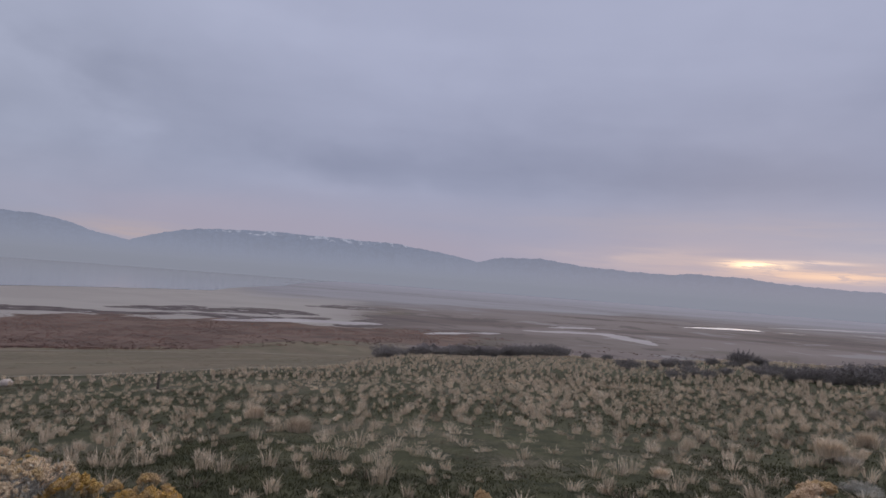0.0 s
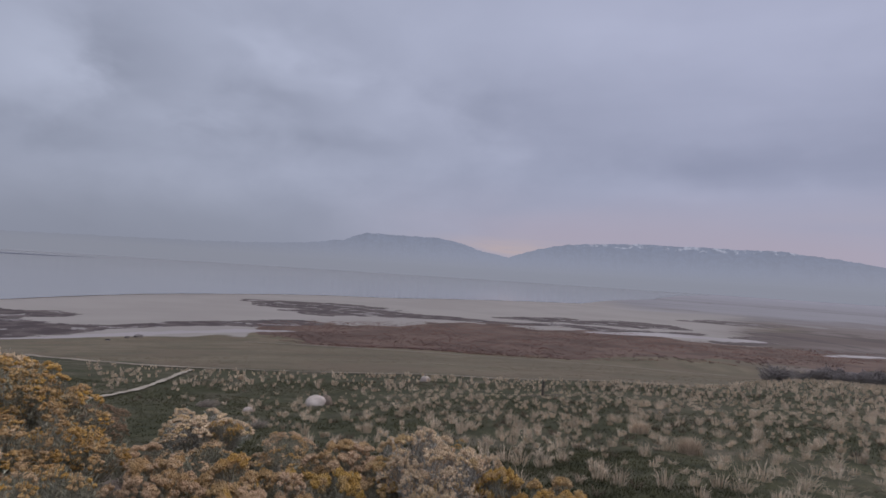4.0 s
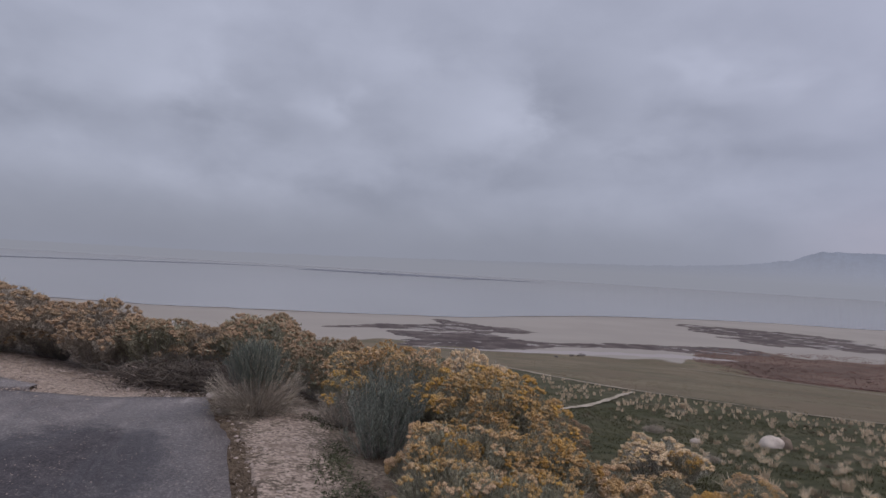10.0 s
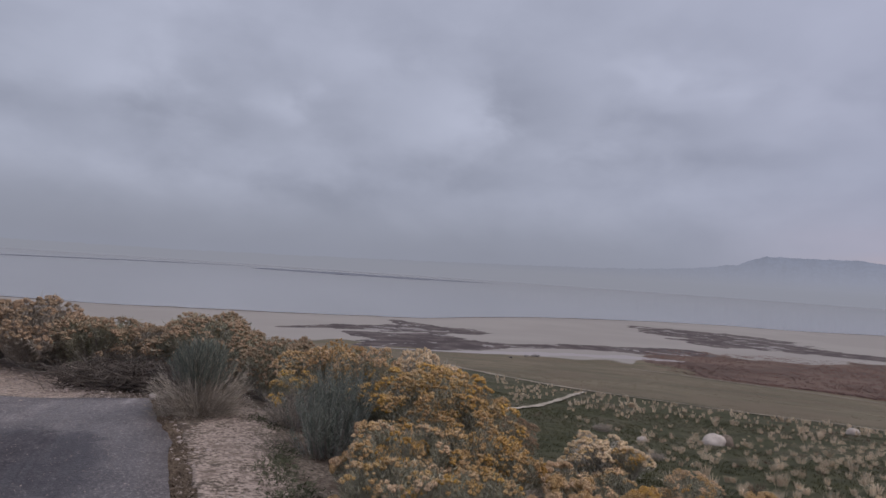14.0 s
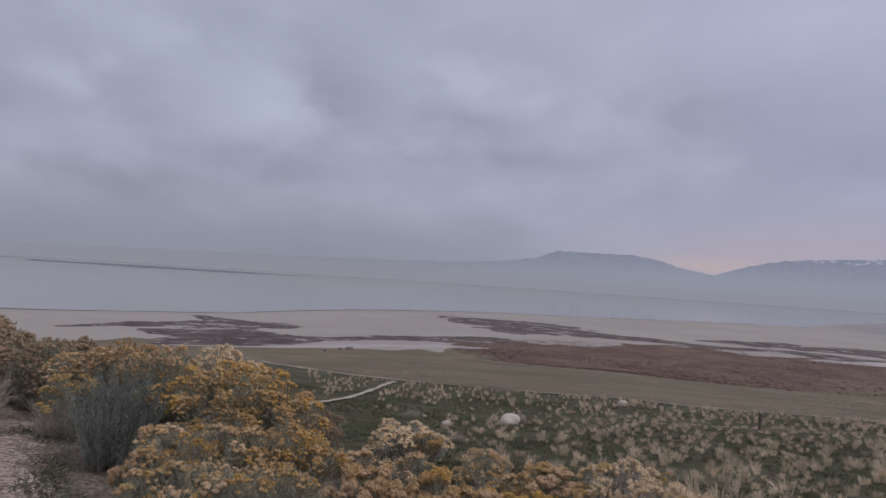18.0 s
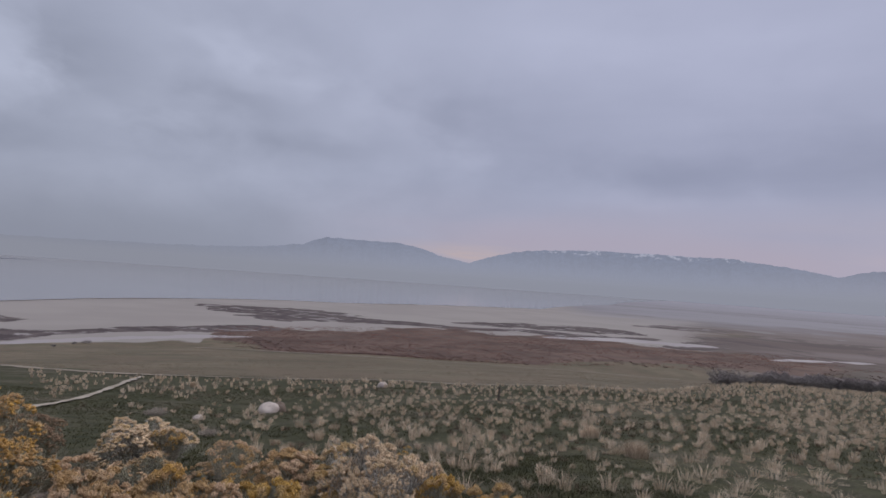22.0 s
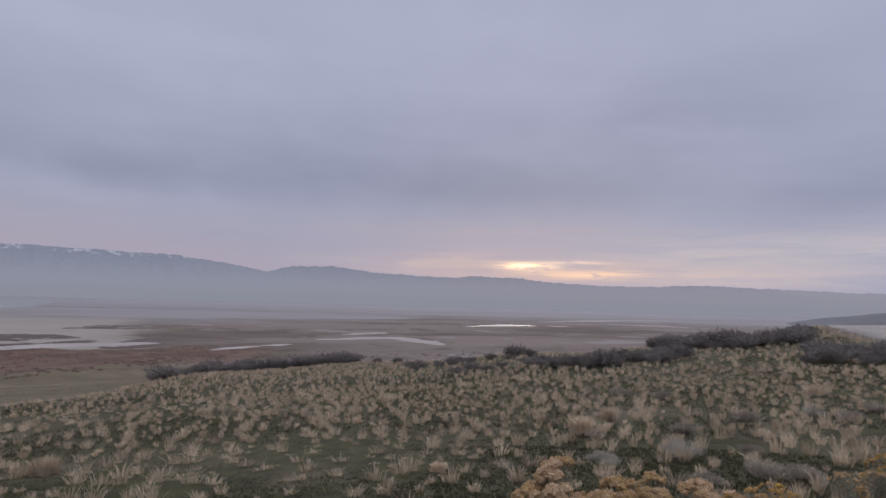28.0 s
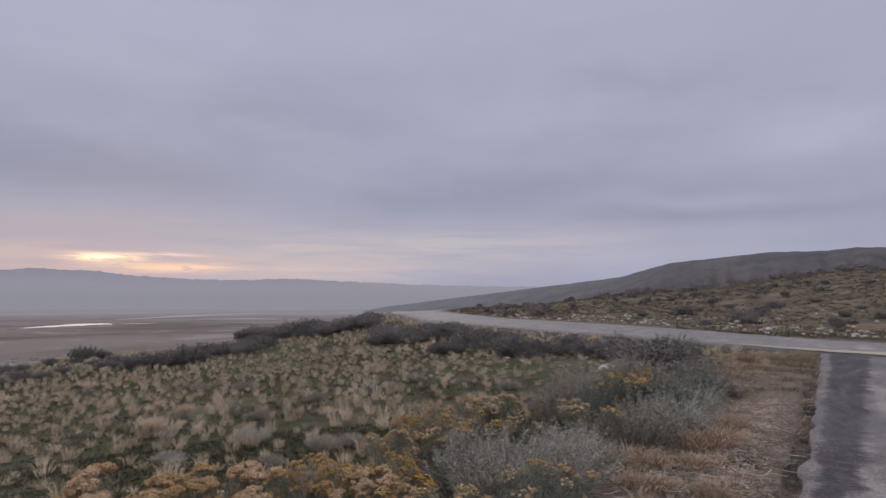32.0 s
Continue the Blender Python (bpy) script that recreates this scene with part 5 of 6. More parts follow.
BUSHES = (
    ("dull", -14.24, -4.37, 1.75, 1.26),
    ("dull", -13.68, -2.38, 1.29, 1.31),
    ("dull", -13.51, -1.33, 1.26, 1.12),
    ("dull", -12.64, 0.57, 1.44, 1.29),
    ("plume", -8.85, 0.25, 0.64, 0.86),
    ("dull", -10.82, 1.55, 0.91, 1.11),
    ("rust", -9.65, 2.25, 0.8, 1.25),
    ("gold", -8.81, 1.42, 0.49, 0.79),
    ("sage", -7.05, 1.5, 0.52, 0.98),
    ("gold", -7.48, 2.72, 0.96, 1.14),
    ("pale", -9.66, 3.51, 0.75, 1.29),
    ("gold", -6.32, 2.87, 0.66, 1.0),
    ("rust", -9.46, 2.02, 0.96, 1.12),
    ("rust", -7.79, 2.44, 0.77, 0.99),
    ("rust", -6.64, 2.67, 0.85, 1.17),
    ("leafy", -4.8, 1.6, 0.62, 0.86),
    ("gold", -4.87, 2.2, 0.57, 0.9),
    ("leafy", -3.94, 1.29, 0.52, 0.82),
    ("leafy", -3.54, 1.71, 0.52, 0.8),
    ("pale", -6.57, 4.75, 0.78, 0.66),
    ("tan", -4.75, 2.99, 0.41, 0.58),
    ("amber", -3.68, 2.91, 0.42, 0.67),
    ("rust", -5.7, 5.29, 0.53, 0.46),
    ("tan", -3.59, 3.97, 0.46, 0.67),
    ("pale", -2.84, 3.94, 0.52, 0.84),
    ("pale", -2.41, 3.74, 0.44, 0.76),
    ("amber", -3.27, 2.47, 0.35, 0.61),
    ("amber", -2.11, 3.85, 0.38, 0.66),
    ("amber", -1.77, 3.84, 0.37, 0.63),
    ("tan", 0.17, 3.3, 0.44, 0.76),
    ("tan", 2.45, 3.7, 0.62, 0.80),
    ("gold", 3.53, 3.11, 0.38, 0.65),
    ("tan", 3.02, 3.48, 0.55, 0.68),
    ("gold", 3.85, 3.37, 0.67, 0.56),
    ("tan", 3.67, 2.67, 0.42, 0.62),
    ("gold", 5.7, 3.63, 0.5, 0.72),
    ("wisp", 5.21, 2.92, 0.45, 0.62),
    ("wisp", 5.22, 2.49, 0.5, 0.66),
    ("wisp", 5.79, 2.23, 0.51, 0.55),
    ("leafy", 4.48, 1.73, 0.43, 0.6),
    ("sage", 9.38, 2.63, 0.69, 0.71),
    ("sage", 10.2, 2.9, 0.66, 0.6),
    ("wisp", 8.66, 1.95, 0.58, 0.6),
    ("sage", 8.72, 3.01, 0.43, 0.61),
    ("scrub", 16.65, 4.49, 1.2, 0.70),
    ("leafy", 7.6, 2.75, 0.55, 0.62),
    ("scrub", 15.2, 3.3, 0.8, 0.42),
    ("tan", -3.74, 2.34, 0.41, 0.7),
    ("tan", -3.18, 2.71, 0.41, 0.68),
    ("amber", -3.03, 3.14, 0.38, 0.65),
    ("tan", -3.04, 3.89, 0.39, 0.61),
    ("pale", -2.59, 3.71, 0.36, 0.6),
    ("leafy", -5.7, 4.23, 0.56, 0.38),
    ("dull", -7.53, 4.02, 0.5, 0.7),
    ("rust", -4.93, 2.3, 0.5, 0.64),
    ("dull", -11.61, 0.88, 0.87, 0.56),
    ("dull", -14.52, -3.28, 1.11, 0.91),
    ("dull", -13.16, -0.52, 0.98, 0.93),
    ("tan", -2.08, 3.92, 0.32, 0.48),
    ("wisp", 6.5, 2.35, 0.5, 0.48),
    ("sage", 4.3, 1.7, 0.42, 0.5),
    ("leafy", 3.7, 2.05, 0.42, 0.56),
    ("leafy", 5.39, 3.35, 0.43, 0.6),
    ("leafy", 6.11, 3.34, 0.48, 0.66),
    ("gold", 4.21, 2.92, 0.38, 0.56),
    ("tan", 3.7, 3.04, 0.36, 0.59),
    ("gold", 10.36, 2.84, 0.41, 0.68),
    ("twig", 9.0, 3.64, 0.54, 0.73),
    ("twig", 11.2, 2.75, 0.6, 0.58),
    ("twig", 13.6, 4.1, 0.74, 0.6),
    ("leafy", -4.1, 1.18, 0.45, 0.77),
    ("leafy", -3.56, 1.44, 0.46, 0.79),
    ("leafy", -5.57, 2.81, 0.37, 0.6),
    ("leafy", -6.14, 4.47, 0.48, 0.38),
    ("leafy", -4.25, 3.91, 0.35, 0.53),
    ("leafy", -3.47, 5.52, 0.36, 0.51),
    ("twig", -8.45, 1.4, 0.5, 0.55),
    ("leafy", -5.2, 2.45, 0.6, 0.71),
    ("leafy", 6.64, 3.65, 0.48, 0.75),
    ("leafy", 4.83, 3.46, 0.37, 0.64),
    ("twig", 7.9, 2.2, 0.6, 0.62),
    ("leafy", 6.93, 3.52, 0.53, 0.73),
    ("rust", -8.52, 2.46, 0.7, 1.07),
    ("rust", -6.05, 2.25, 0.63, 0.78),
    ("leafy", -5.05, 2.05, 0.5, 0.72),
    ("gold", -5.73, 2.92, 0.34, 0.67),
    ("sage", -8.04, 1.96, 0.46, 0.96),
    ("tan", -5.36, 1.5, 0.38, 0.78),
    ("gold", -6.17, 4.77, 0.29, 0.59),
    ("gold", -4.72, 1.52, 0.40, 0.80),
    ("rust", -8.35, 2.43, 0.69, 1.21),
    ("rust", -9.07, 2.11, 0.63, 1.17),
    ("gold", 9.41, 2.86, 0.51, 0.74),
    ("twig", 9.73, 3.72, 0.65, 0.79),
    ("sage", 9.5, 2.2, 0.55, 0.62),
    ("wisp", 10.4, 2.05, 0.5, 0.5),
    ("sage", 11.4, 2.3, 0.62, 0.56),
    ("twig", 12.3, 2.1, 0.6, 0.46),
    ("sage", 13.0, 2.7, 0.72, 0.52),
    ("twig", 14.3, 2.9, 0.6, 0.42),
    ("sage", 17.7, 4.4, 0.95, 0.78),
)
FIELD = (  # low brush out in the grass
    ("twig", 7.6, 8.8, 0.29, 0.2),
    ("twig", 11.18, 13.88, 0.35, 0.25),
    ("twig", 11.31, 15.89, 0.38, 0.27),
    ("wisp", 5.16, 7.44, 0.21, 0.15),
    ("wisp", 6.15, 7.08, 0.31, 0.22),
    ("twig", 5.29, 5.64, 0.21, 0.14),
    ("twig", 6.09, 5.62, 0.3, 0.21),
    ("twig", 6.46, 5.39, 0.22, 0.16),
    ("wisp", 11.25, 9.39, 0.29, 0.2),
    ("twig", 9.71, 9.55, 0.31, 0.22),
    ("twig", 6.3, 9.45, 0.19, 0.13),
    ("wisp", 5.04, 7.14, 0.18, 0.12),
    ("twig", 7.27, 7.04, 0.2, 0.14),
    ("twig", 6.41, 5.52, 0.25, 0.18),
    ("twig", 12.81, 9.24, 0.31, 0.22),
    ("wisp", 6.62, 7.79, 0.17, 0.12),
    ("twig", 11.45, 8.78, 0.28, 0.2),
    ("twig", 11.95, 6.16, 0.31, 0.21),
    ("twig", 10.36, 4.1, 0.25, 0.18),
    ("wisp", 5.02, 7.43, 0.18, 0.13),
    ("twig", -15.16, 11.42, 0.38, 0.26),
    ("twig", -10.26, 8.97, 0.23, 0.16),
)
for b in BUSHES + FIELD:
    plant(*b)
# sagebrush on the brow and beside the road
SCRUB = []
for a0, a1, ra, rb, count, h0, h1 in ((2.8, -11.6, 60, 64, 26, 0.8, 1.3), (5.5, 3.5, 57, 60, 3, 0.8, 1.2), (-31, -40.5, 31, 36, 26, 0.45, 0.85), (-38, -49.3, 41, 53, 46, 0.65, 1.05), (-49.6, -57.5, 28.5, 34, 26, 0.5, 0.85),
                              (-17, -28, 42, 50, 9, 0.5, 0.9), (-55.5, -63, 22.5, 26, 15, 0.4, 0.72), (-62, -72, 19, 23, 11, 0.4, 0.7), (-12, -19, 50, 58, 4, 0.4, 0.8), (-27, -34, 31.5, 39, 13, 0.4, 0.75), (-20, -25, 32, 36, 5, 0.3, 0.55)):
    for i in range(count):
        a = a0 + (a1 - a0) * (i + rng.uniform(0, 1)) / count
        r = rng.uniform(ra, rb)
        h = rng.uniform(h0, h1)
        h *= rng.uniform(0.55, 1.15)
        SCRUB.append((*polar(a, r), h * rng.uniform(0.9, 1.5), h))
FAR_SCRUB = [(*polar(a, r), h * 1.1, h) for a, r, h in ((60.6, 186, 0.6), (59.2, 203, 0.8), (58.3, 205, 1.2), (58.6, 206, 0.7))]  # by the shallow pool
for i in range(170):  # on the hillside past the road
    a, r = -rng.uniform(58, 98), 36 + 84 * i / 170
    h = rng.uniform(0.20, 0.42) * (1 + r / 180) * (1.5 if i % 9 == 0 else 1)
    (SCRUB if r < 55 else FAR_SCRUB).append((*polar(a, r), h * rng.uniform(0.9, 1.6), h))
for i in range(40):
    a, r = -rng.uniform(72, 96), rng.uniform(95, 125)
    FAR_SCRUB.append((*polar(a, r), rng.uniform(1.0, 2.0), rng.uniform(0.6, 1.1)))
for x, y, rad, h in SCRUB:
    if near_line(np.array([x]), np.array([y]), ROAD)[0] > ROAD_HALF + rad * 0.8:
        plant("scrub", float(x), float(y), float(rad), float(h))

clumps = []
for x, y, rad, h in FAR_SCRUB:
    p, d = dome(260, rng, lobes_of(rng, 6, 0.6))
    root = np.array((x, y, float(land(x, y)) - 0.05))
    clumps.append(sprigs(root + p * rng.uniform(0.55, 1.0, (len(p), 1)) * (rad, rad, h), d + (0, 0, 0.4), 0.30 * h + 0.08, 0.035, 0.6))
far_scrub = new("hillside_scrub", tri_mesh("hillside_scrub", *join(*clumps), M_SCRUB))
tagged(far_scrub, "dark low sagebrush dotted over the far hillside", "shrubs", kind="stuff")
for obs in kinds.values():  # drop the patterns that no bush was made from
    for ob in obs:
        if ob not in used:
            used.add(ob)
            for o in (*ob.children, ob):
                bpy.data.objects.remove(o)

# dry bunchgrass over the slope
def scatter(n, amin, amax, rmin, rmax):
    a = rng.uniform(amin, amax, n)
    r = np.sqrt(rng.uniform(rmin**2, rmax**2, n))
    return polar(a, r)


TRAIL_LINE = [polar(62.2, 20.5), polar(58.6, 26.9), polar(56.7, 32.6), polar(54.9, 41.2)]


def spaced(cell, amin, amax, rmax):
    """Points on a loosened grid, so that none crowd each other."""
    k = np.arange(-rmax, rmax, cell)
    x, y = (q.ravel() + rng.uniform(-0.65, 0.65, q.size) * cell for q in np.meshgrid(k, k))
    a, r = np.degrees(np.arctan2(-x, y)), np.hypot(x, y)
    ok = (a > amin) & (a < amax) & (r < rmax) & (r > 3.6)
    return x[ok], y[ok]


def past_road(x, y):
    return x > np.interp(y, [q[1] for q in ROAD], [q[0] for q in ROAD])


def tufts(x, y):
    n = len(x)
    r, a = np.hypot(x, y), np.degrees(np.arctan2(-x, y))
    ok = ~on_pad(x, y, 0.6) & ~past_road(x, y) & (near_line(x, y, ROAD) > ROAD_HALF + 0.8) & (near_line(x, y, TRAIL_LINE) > 0.8)
    ok &= r < np.where(a > -3, at_az(OLIVE_FROM, a) * 0.99, 70)
    ok &= 0.45 * tumble(x, y, 0.16, 11.0) + 0.5 * tumble(x, y, 0.7, 3.0) > rng.uniform(-0.85, 0.45, n) - 0.24 * (a < 8) + 0.28 * smooth((a + 5) / 25) + 0.28 * smooth((a - 30) / 20)
    for b in BUSHES:
        ok &= np.hypot(x - b[1], y - b[2]) > b[3] * 0.8
    ok &= ~((a > 50) & (r < 19))
    x, y = x[ok], y[ok]
    return x, y, np.column_stack([x, y, land(x, y) - 0.02])


x, y, base = tufts(*scatter(15000, -84, 62, 25, 66))
size = (1 + 0.35 * tumble(x, y, 0.4, 21.0)) * np.minimum(np.exp(rng.normal(-0.08, 0.28, len(x))), 1.4)
wild = rng.uniform(0.25, 0.85, len(x))
far = np.hypot(x, y) > 26
nx, ny, more = tufts(*spaced(0.41, -84, 56, 27))
fat = np.minimum(np.exp(rng.normal(-0.05, 0.42, len(nx))) * (1 + 0.35 * tumble(nx, ny, 0.4, 21.0)), 1.6)
v0 = blades(more, 62, 0.17 * fat, 0.11 * fat, 0.0034, rng.uniform(0.3, 0.95, len(nx)))
v1 = blades(base[~far], 30, 0.225 * size[~far], 0.13 * size[~far] * wild[~far], 0.0052, 0.15 + wild[~far])
v2 = blades(base[far], 20, 0.23 * size[far], 0.11 * size[far], 0.012, 0.2 + 0.4 * wild[far])
grass = new("dry_bunchgrass", tri_mesh("dry_bunchgrass", *join(v0, v1, v2), M_TUFT))
tagged(grass, "pale dry bunchgrass tufts scattered over the green slope", "grass", kind="stuff")
fx, fy, dead = tufts(*scatter(2600, -84, 60, 6, 45))
forbs = new("brown_forbs", tri_mesh("brown_forbs", *blades(dead, 26, 0.10 + 0.07 * rng.uniform(0, 1, len(fx)), 0.15, 0.005, 1.3), M_FORB))
tagged(forbs, "dead brown herbs between the grass tufts", "herbs", kind="stuff")
fx, fy = scatter(16000, 4, 66, 42, 205)
ok = np.hypot(fx, fy) > at_az(OLIVE_FROM, np.degrees(np.arctan2(-fx, fy))) * 1.01
ok &= tumble(fx, fy, 0.05, 41.0) + 0.6 * tumble(fx, fy, 0.3, 42.0) > -0.25
fx, fy = fx[ok], fy[ok]
meadow = new("meadow_grass", tri_mesh("meadow_grass", *blades(np.column_stack([fx, fy, land(fx, fy) - 0.03]), 12, 0.11, 0.6, 0.016, 1.8), M_MEADOW))
tagged(meadow, "short olive-brown grass on the flat below the slope", "grass", kind="stuff")
x, y = scatter(46000, -84, 64, 5, 34)
ok = ~on_pad(x, y, 0.3) & ~past_road(x, y) & (tumble(x, y, 0.35, 31.0) > -0.35)
base = np.column_stack([x, y, land(x, y) - 0.01])[ok]
turf = new("short_grass", tri_mesh("short_grass", *blades(base, 5, 0.065, 0.14, 0.006, 1.1), M_TURF))
tagged(turf, "short dark green grass between the dry tufts", "grass", kind="stuff")
x, y = scatter(20000, -84, 64, 3.8, 10)
ok = ~on_pad(x, y, 0.3) & (np.hypot(x, y) > at_az({-80: 7.4, -30: 5.4, -20: 4.2, 15: 4.2, 35: 6.4, 60: 8.0, 72: 12.0}, np.degrees(np.arctan2(-x, y))))
low_turf = new("short_grass", tri_mesh("short_grass", *blades(np.column_stack([x, y, land(x, y) + 0.005])[ok], 6, 0.055, 0.09, 0.0045, 1.1), M_TURF))
tagged(low_turf, "short dark green grass close to the bank", "grass", kind="stuff")
hx, hy = scatter(15000, -100, -56, 30, 125)
ok = (near_line(hx, hy, ROAD) > ROAD_HALF + 0.8) & (tumble(hx, hy, 0.07, 17.0) + 0.5 * tumble(hx, hy, 0.3, 5.0) > -0.4) & (hx > 30)
base = np.column_stack([hx, hy, land(hx, hy) - 0.03])[ok]
bank = new("hillside_grass", tri_mesh("hillside_grass", *blades(base, 14, 0.20, 0.40, 0.016, 1.2), M_HILLGRASS))
tagged(bank, "dry grass over the hillside past the road", "grass", kind="stuff")
# straw and litter by the pull-out
sx, sy = scatter(1500, -88, -50, 4.5, 21)
ok = (sy > pad_edge(sx) + 0.15) & (sy < pad_edge(sx) + 2.4) & (sx > 9.5 + rng.normal(0, 1.2, len(sx))) & (tumble(sx, sy, 0.7, 33.0) > 0.12 - 0.25 * smooth((sx - 12.5) / 2))
base = np.column_stack([sx, sy, land(sx, sy) - 0.02])[ok]
straw = new("dry_straw", tri_mesh("dry_straw", *blades(base, 34, 0.17, 0.22, 0.004, 1.4), M_STRAW))
tagged(straw, "matted orange straw beside the asphalt", "grass", kind="stuff")
STRAW_AT = ((8.1, 1.52, 0.32), (8.5, 1.42, 0.28), (7.05, 1.84, 0.24), (7.2, 1.38, 0.18), (6.2, 1.6, 0.15), (6.3, 1.0, 0.12), (14.5, 2.4, 0.45), (16.0, 2.7, 0.4), (18.5, 2.6, 0.45), (19.5, 2.2, 0.35), (9.5, 1.5, 0.28))
for sx, sy, h in STRAW_AT:
    b = np.column_stack([rng.normal(sx, 0.11, 14), rng.normal(sy, 0.09, 14), np.full(14, float(land(sx, sy)) - 0.02)])
    tagged(new("straw_clump", tri_mesh("straw_clump", *blades(b, 40, h, 0.34, 0.0035, 1.7), M_STRAW)), "orange dry grass clump beside the asphalt", "grass", "straw clumps by the asphalt")

CLUMPS = ((6.46, 10.26, 0.3), (2.74, 7.41, 0.16), (6.35, 9.87, 0.3), (-2.12, 10.18, 0.3), (7.8, 11.21, 0.28), (-3.42, 12.34, 0.26), (-26.63, 22.2, 0.3), (14.22, 11.9, 0.3))
for sx, sy, h in CLUMPS:
    b = np.column_stack([rng.normal(sx, 0.2 * h, 22), rng.normal(sy, 0.2 * h, 22), np.full(22, float(land(sx, sy)) - 0.02)])
    tagged(new("grass_clump", tri_mesh("grass_clump", *blades(b, 34, 1.1 * h, 0.42 * h, 0.005, 0.6), M_TUFT)), "large tan clump of dry grass on the slope", "grass", "large grass clumps on the slope")

# reeds in the marsh
ra, rr = rng.uniform(-28, 50, 24000), rng.uniform(180, 400, 24000)
jj = rr * (1 + 0.05 * np.array([noise.noise((a * 0.35, r * 0.02, 5.0)) for a, r in zip(ra, rr)]))
ok = (jj > at_az(REED_NEAR, ra)) & (jj < at_az(REED_FAR, ra))
x, y = polar(ra[ok], rr[ok])
ok = tumble(x, y, 0.03, 15.0) + 0.5 * tumble(x, y, 0.12, 1.0) > -0.25 + 0.9 * smooth((2 + np.degrees(np.arctan2(x, y))) / 10)
x, y = x[ok], y[ok]
base = np.column_stack([x, y, land(x, y) - 0.05])
reeds = new("marsh_reeds", tri_mesh("marsh_reeds", *blades(base, 6, 0.38 + 0.2 * tumble(x, y, 0.05, 2.0), 2.6, 0.06, 0.9), M_REED))
tagged(reeds, "red-brown reeds and brush in the marsh by the lake", "reeds", kind="stuff")

ea = rng.uniform(-26, 49, 700)
er = at_az(REED_NEAR, ea) + np.abs(rng.normal(0, 18, 700))
ex, ey = polar(ea, er)
ok = tumble(ex, ey, 0.05, 8.0) > -0.1
base = np.column_stack([ex, ey, land(ex, ey) - 0.05])[ok]
brush = new("marsh_brush", tri_mesh("marsh_brush", *blades(base, 16, 0.55, 1.6, 0.06, 0.9), M_EDGE))
tagged(brush, "low dark brush along the edge of the marsh", "brush", kind="stuff")

# ---- stones and small things ----
def stone(name, x, y, sx, sy, sz, seed, label, group="", mat=None):
    rg = np.random.default_rng(seed)
    bm = bmesh.new()
    bmesh.ops.create_icosphere(bm, subdivisions=3 if sx > 0.25 else 2, radius=1.0)
    off = rg.uniform(0, 50)
    for v in bm.verts:
        k = 1 + 0.22 * noise.noise(v.co * 1.3 + Vector((off, 0, 0))) + 0.07 * noise.noise(v.co * 4.0 + Vector((0, off, 0)))
        v.co = Vector((v.co.x * sx * k, v.co.y * sy * k, max(v.co.z, -0.45) * sz * k))
    for f in bm.faces:
        f.smooth = True
    me = bpy.data.meshes.new(name)
    bm.to_mesh(me)
    bm.free()
    me.materials.append(mat or M_ROCK)
    ob = new(name, me)
    ob.matrix_basis = pose(x, y, float(land(x, y)) + sz * 0.25, 0, 0, rg.uniform(0, 360))
    return tagged(ob, label, "rock", group)


stone("boulder", *polar(43.8, 21.6), 0.42, 0.34, 0.26, 3, "rounded pale boulder lying in the grass")
stone("boulder", *polar(43.0, 21.7), 0.25, 0.23, 0.27, 4, "smaller brown-stained boulder against a pale one", mat=M_BROWNROCK)
stone("rock", *polar(49.65, 18.5), 0.19, 0.13, 0.10, 5, "small flat pale rock in the grass")
stone("rock", *polar(34.0, 34.5), 0.34, 0.26, 0.22, 6, "pale rock at the foot of the grass slope")
stone("rock", 15.3, 5.25, 0.25, 0.17, 0.15, 7, "white rock among the sagebrush", mat=M_WHITEROCK)
for i in range(46):
    a, r = -rng.uniform(54, 70), rng.uniform(15.5, 25)
    s = rng.uniform(0.04, 0.09) * (1 if i % 4 else 1.7)
    stone("stone", *polar(a, r), s, s * 0.8, s * 0.4, 100 + i, "pale stone lying in the grass", "stones in the grass", M_PALESTONE)
for i in range(340):
    k = rng.uniform(0, 1)
    a = -(58 + 38 * k)
    r = float(np.interp(-a, (58, 66, 76, 85, 96), (45.5, 40.5, 33.8, 30.5, 30.0))) + abs(rng.normal(0, 6.0)) + 0.8
    s = rng.uniform(0.05, 0.13) * (1 if rng.uniform() < 0.85 else 1.6)
    x, y = polar(a, r)
    if near_line(np.array([x]), np.array([y]), ROAD)[0] > ROAD_HALF + 0.4:
        stone("stone", x, y, s, s * 0.8, s * 0.6, 200 + i, "pale stone on the bank beside the road", "stones on the road bank", M_PALESTONE)
stone("slab", -10.45, -0.16, 0.26, 0.24, 0.05, 8, "flat pale stone at the corner of the asphalt")
px_, py_ = polar(23.47, 25.4)
bm = bmesh.new()
bmesh.ops.create_cone(bm, cap_ends=True, segments=10, radius1=0.05, radius2=0.042, depth=0.62)
bmesh.ops.bevel(bm, geom=[e for e in bm.edges if abs(e.verts[0].co.z - e.verts[1].co.z) < 0.01], offset=0.008, segments=2, affect="EDGES")
me = bpy.data.meshes.new("post")
bm.to_mesh(me)
bm.free()
me.materials.append(M_WOOD)
post = new("post", me)
post.matrix_basis = pose(float(px_), float(py_), float(land(px_, py_)) + 0.28, 2, 3, 0)
tagged(post, "short dark weathered wooden post in the grass", "post")
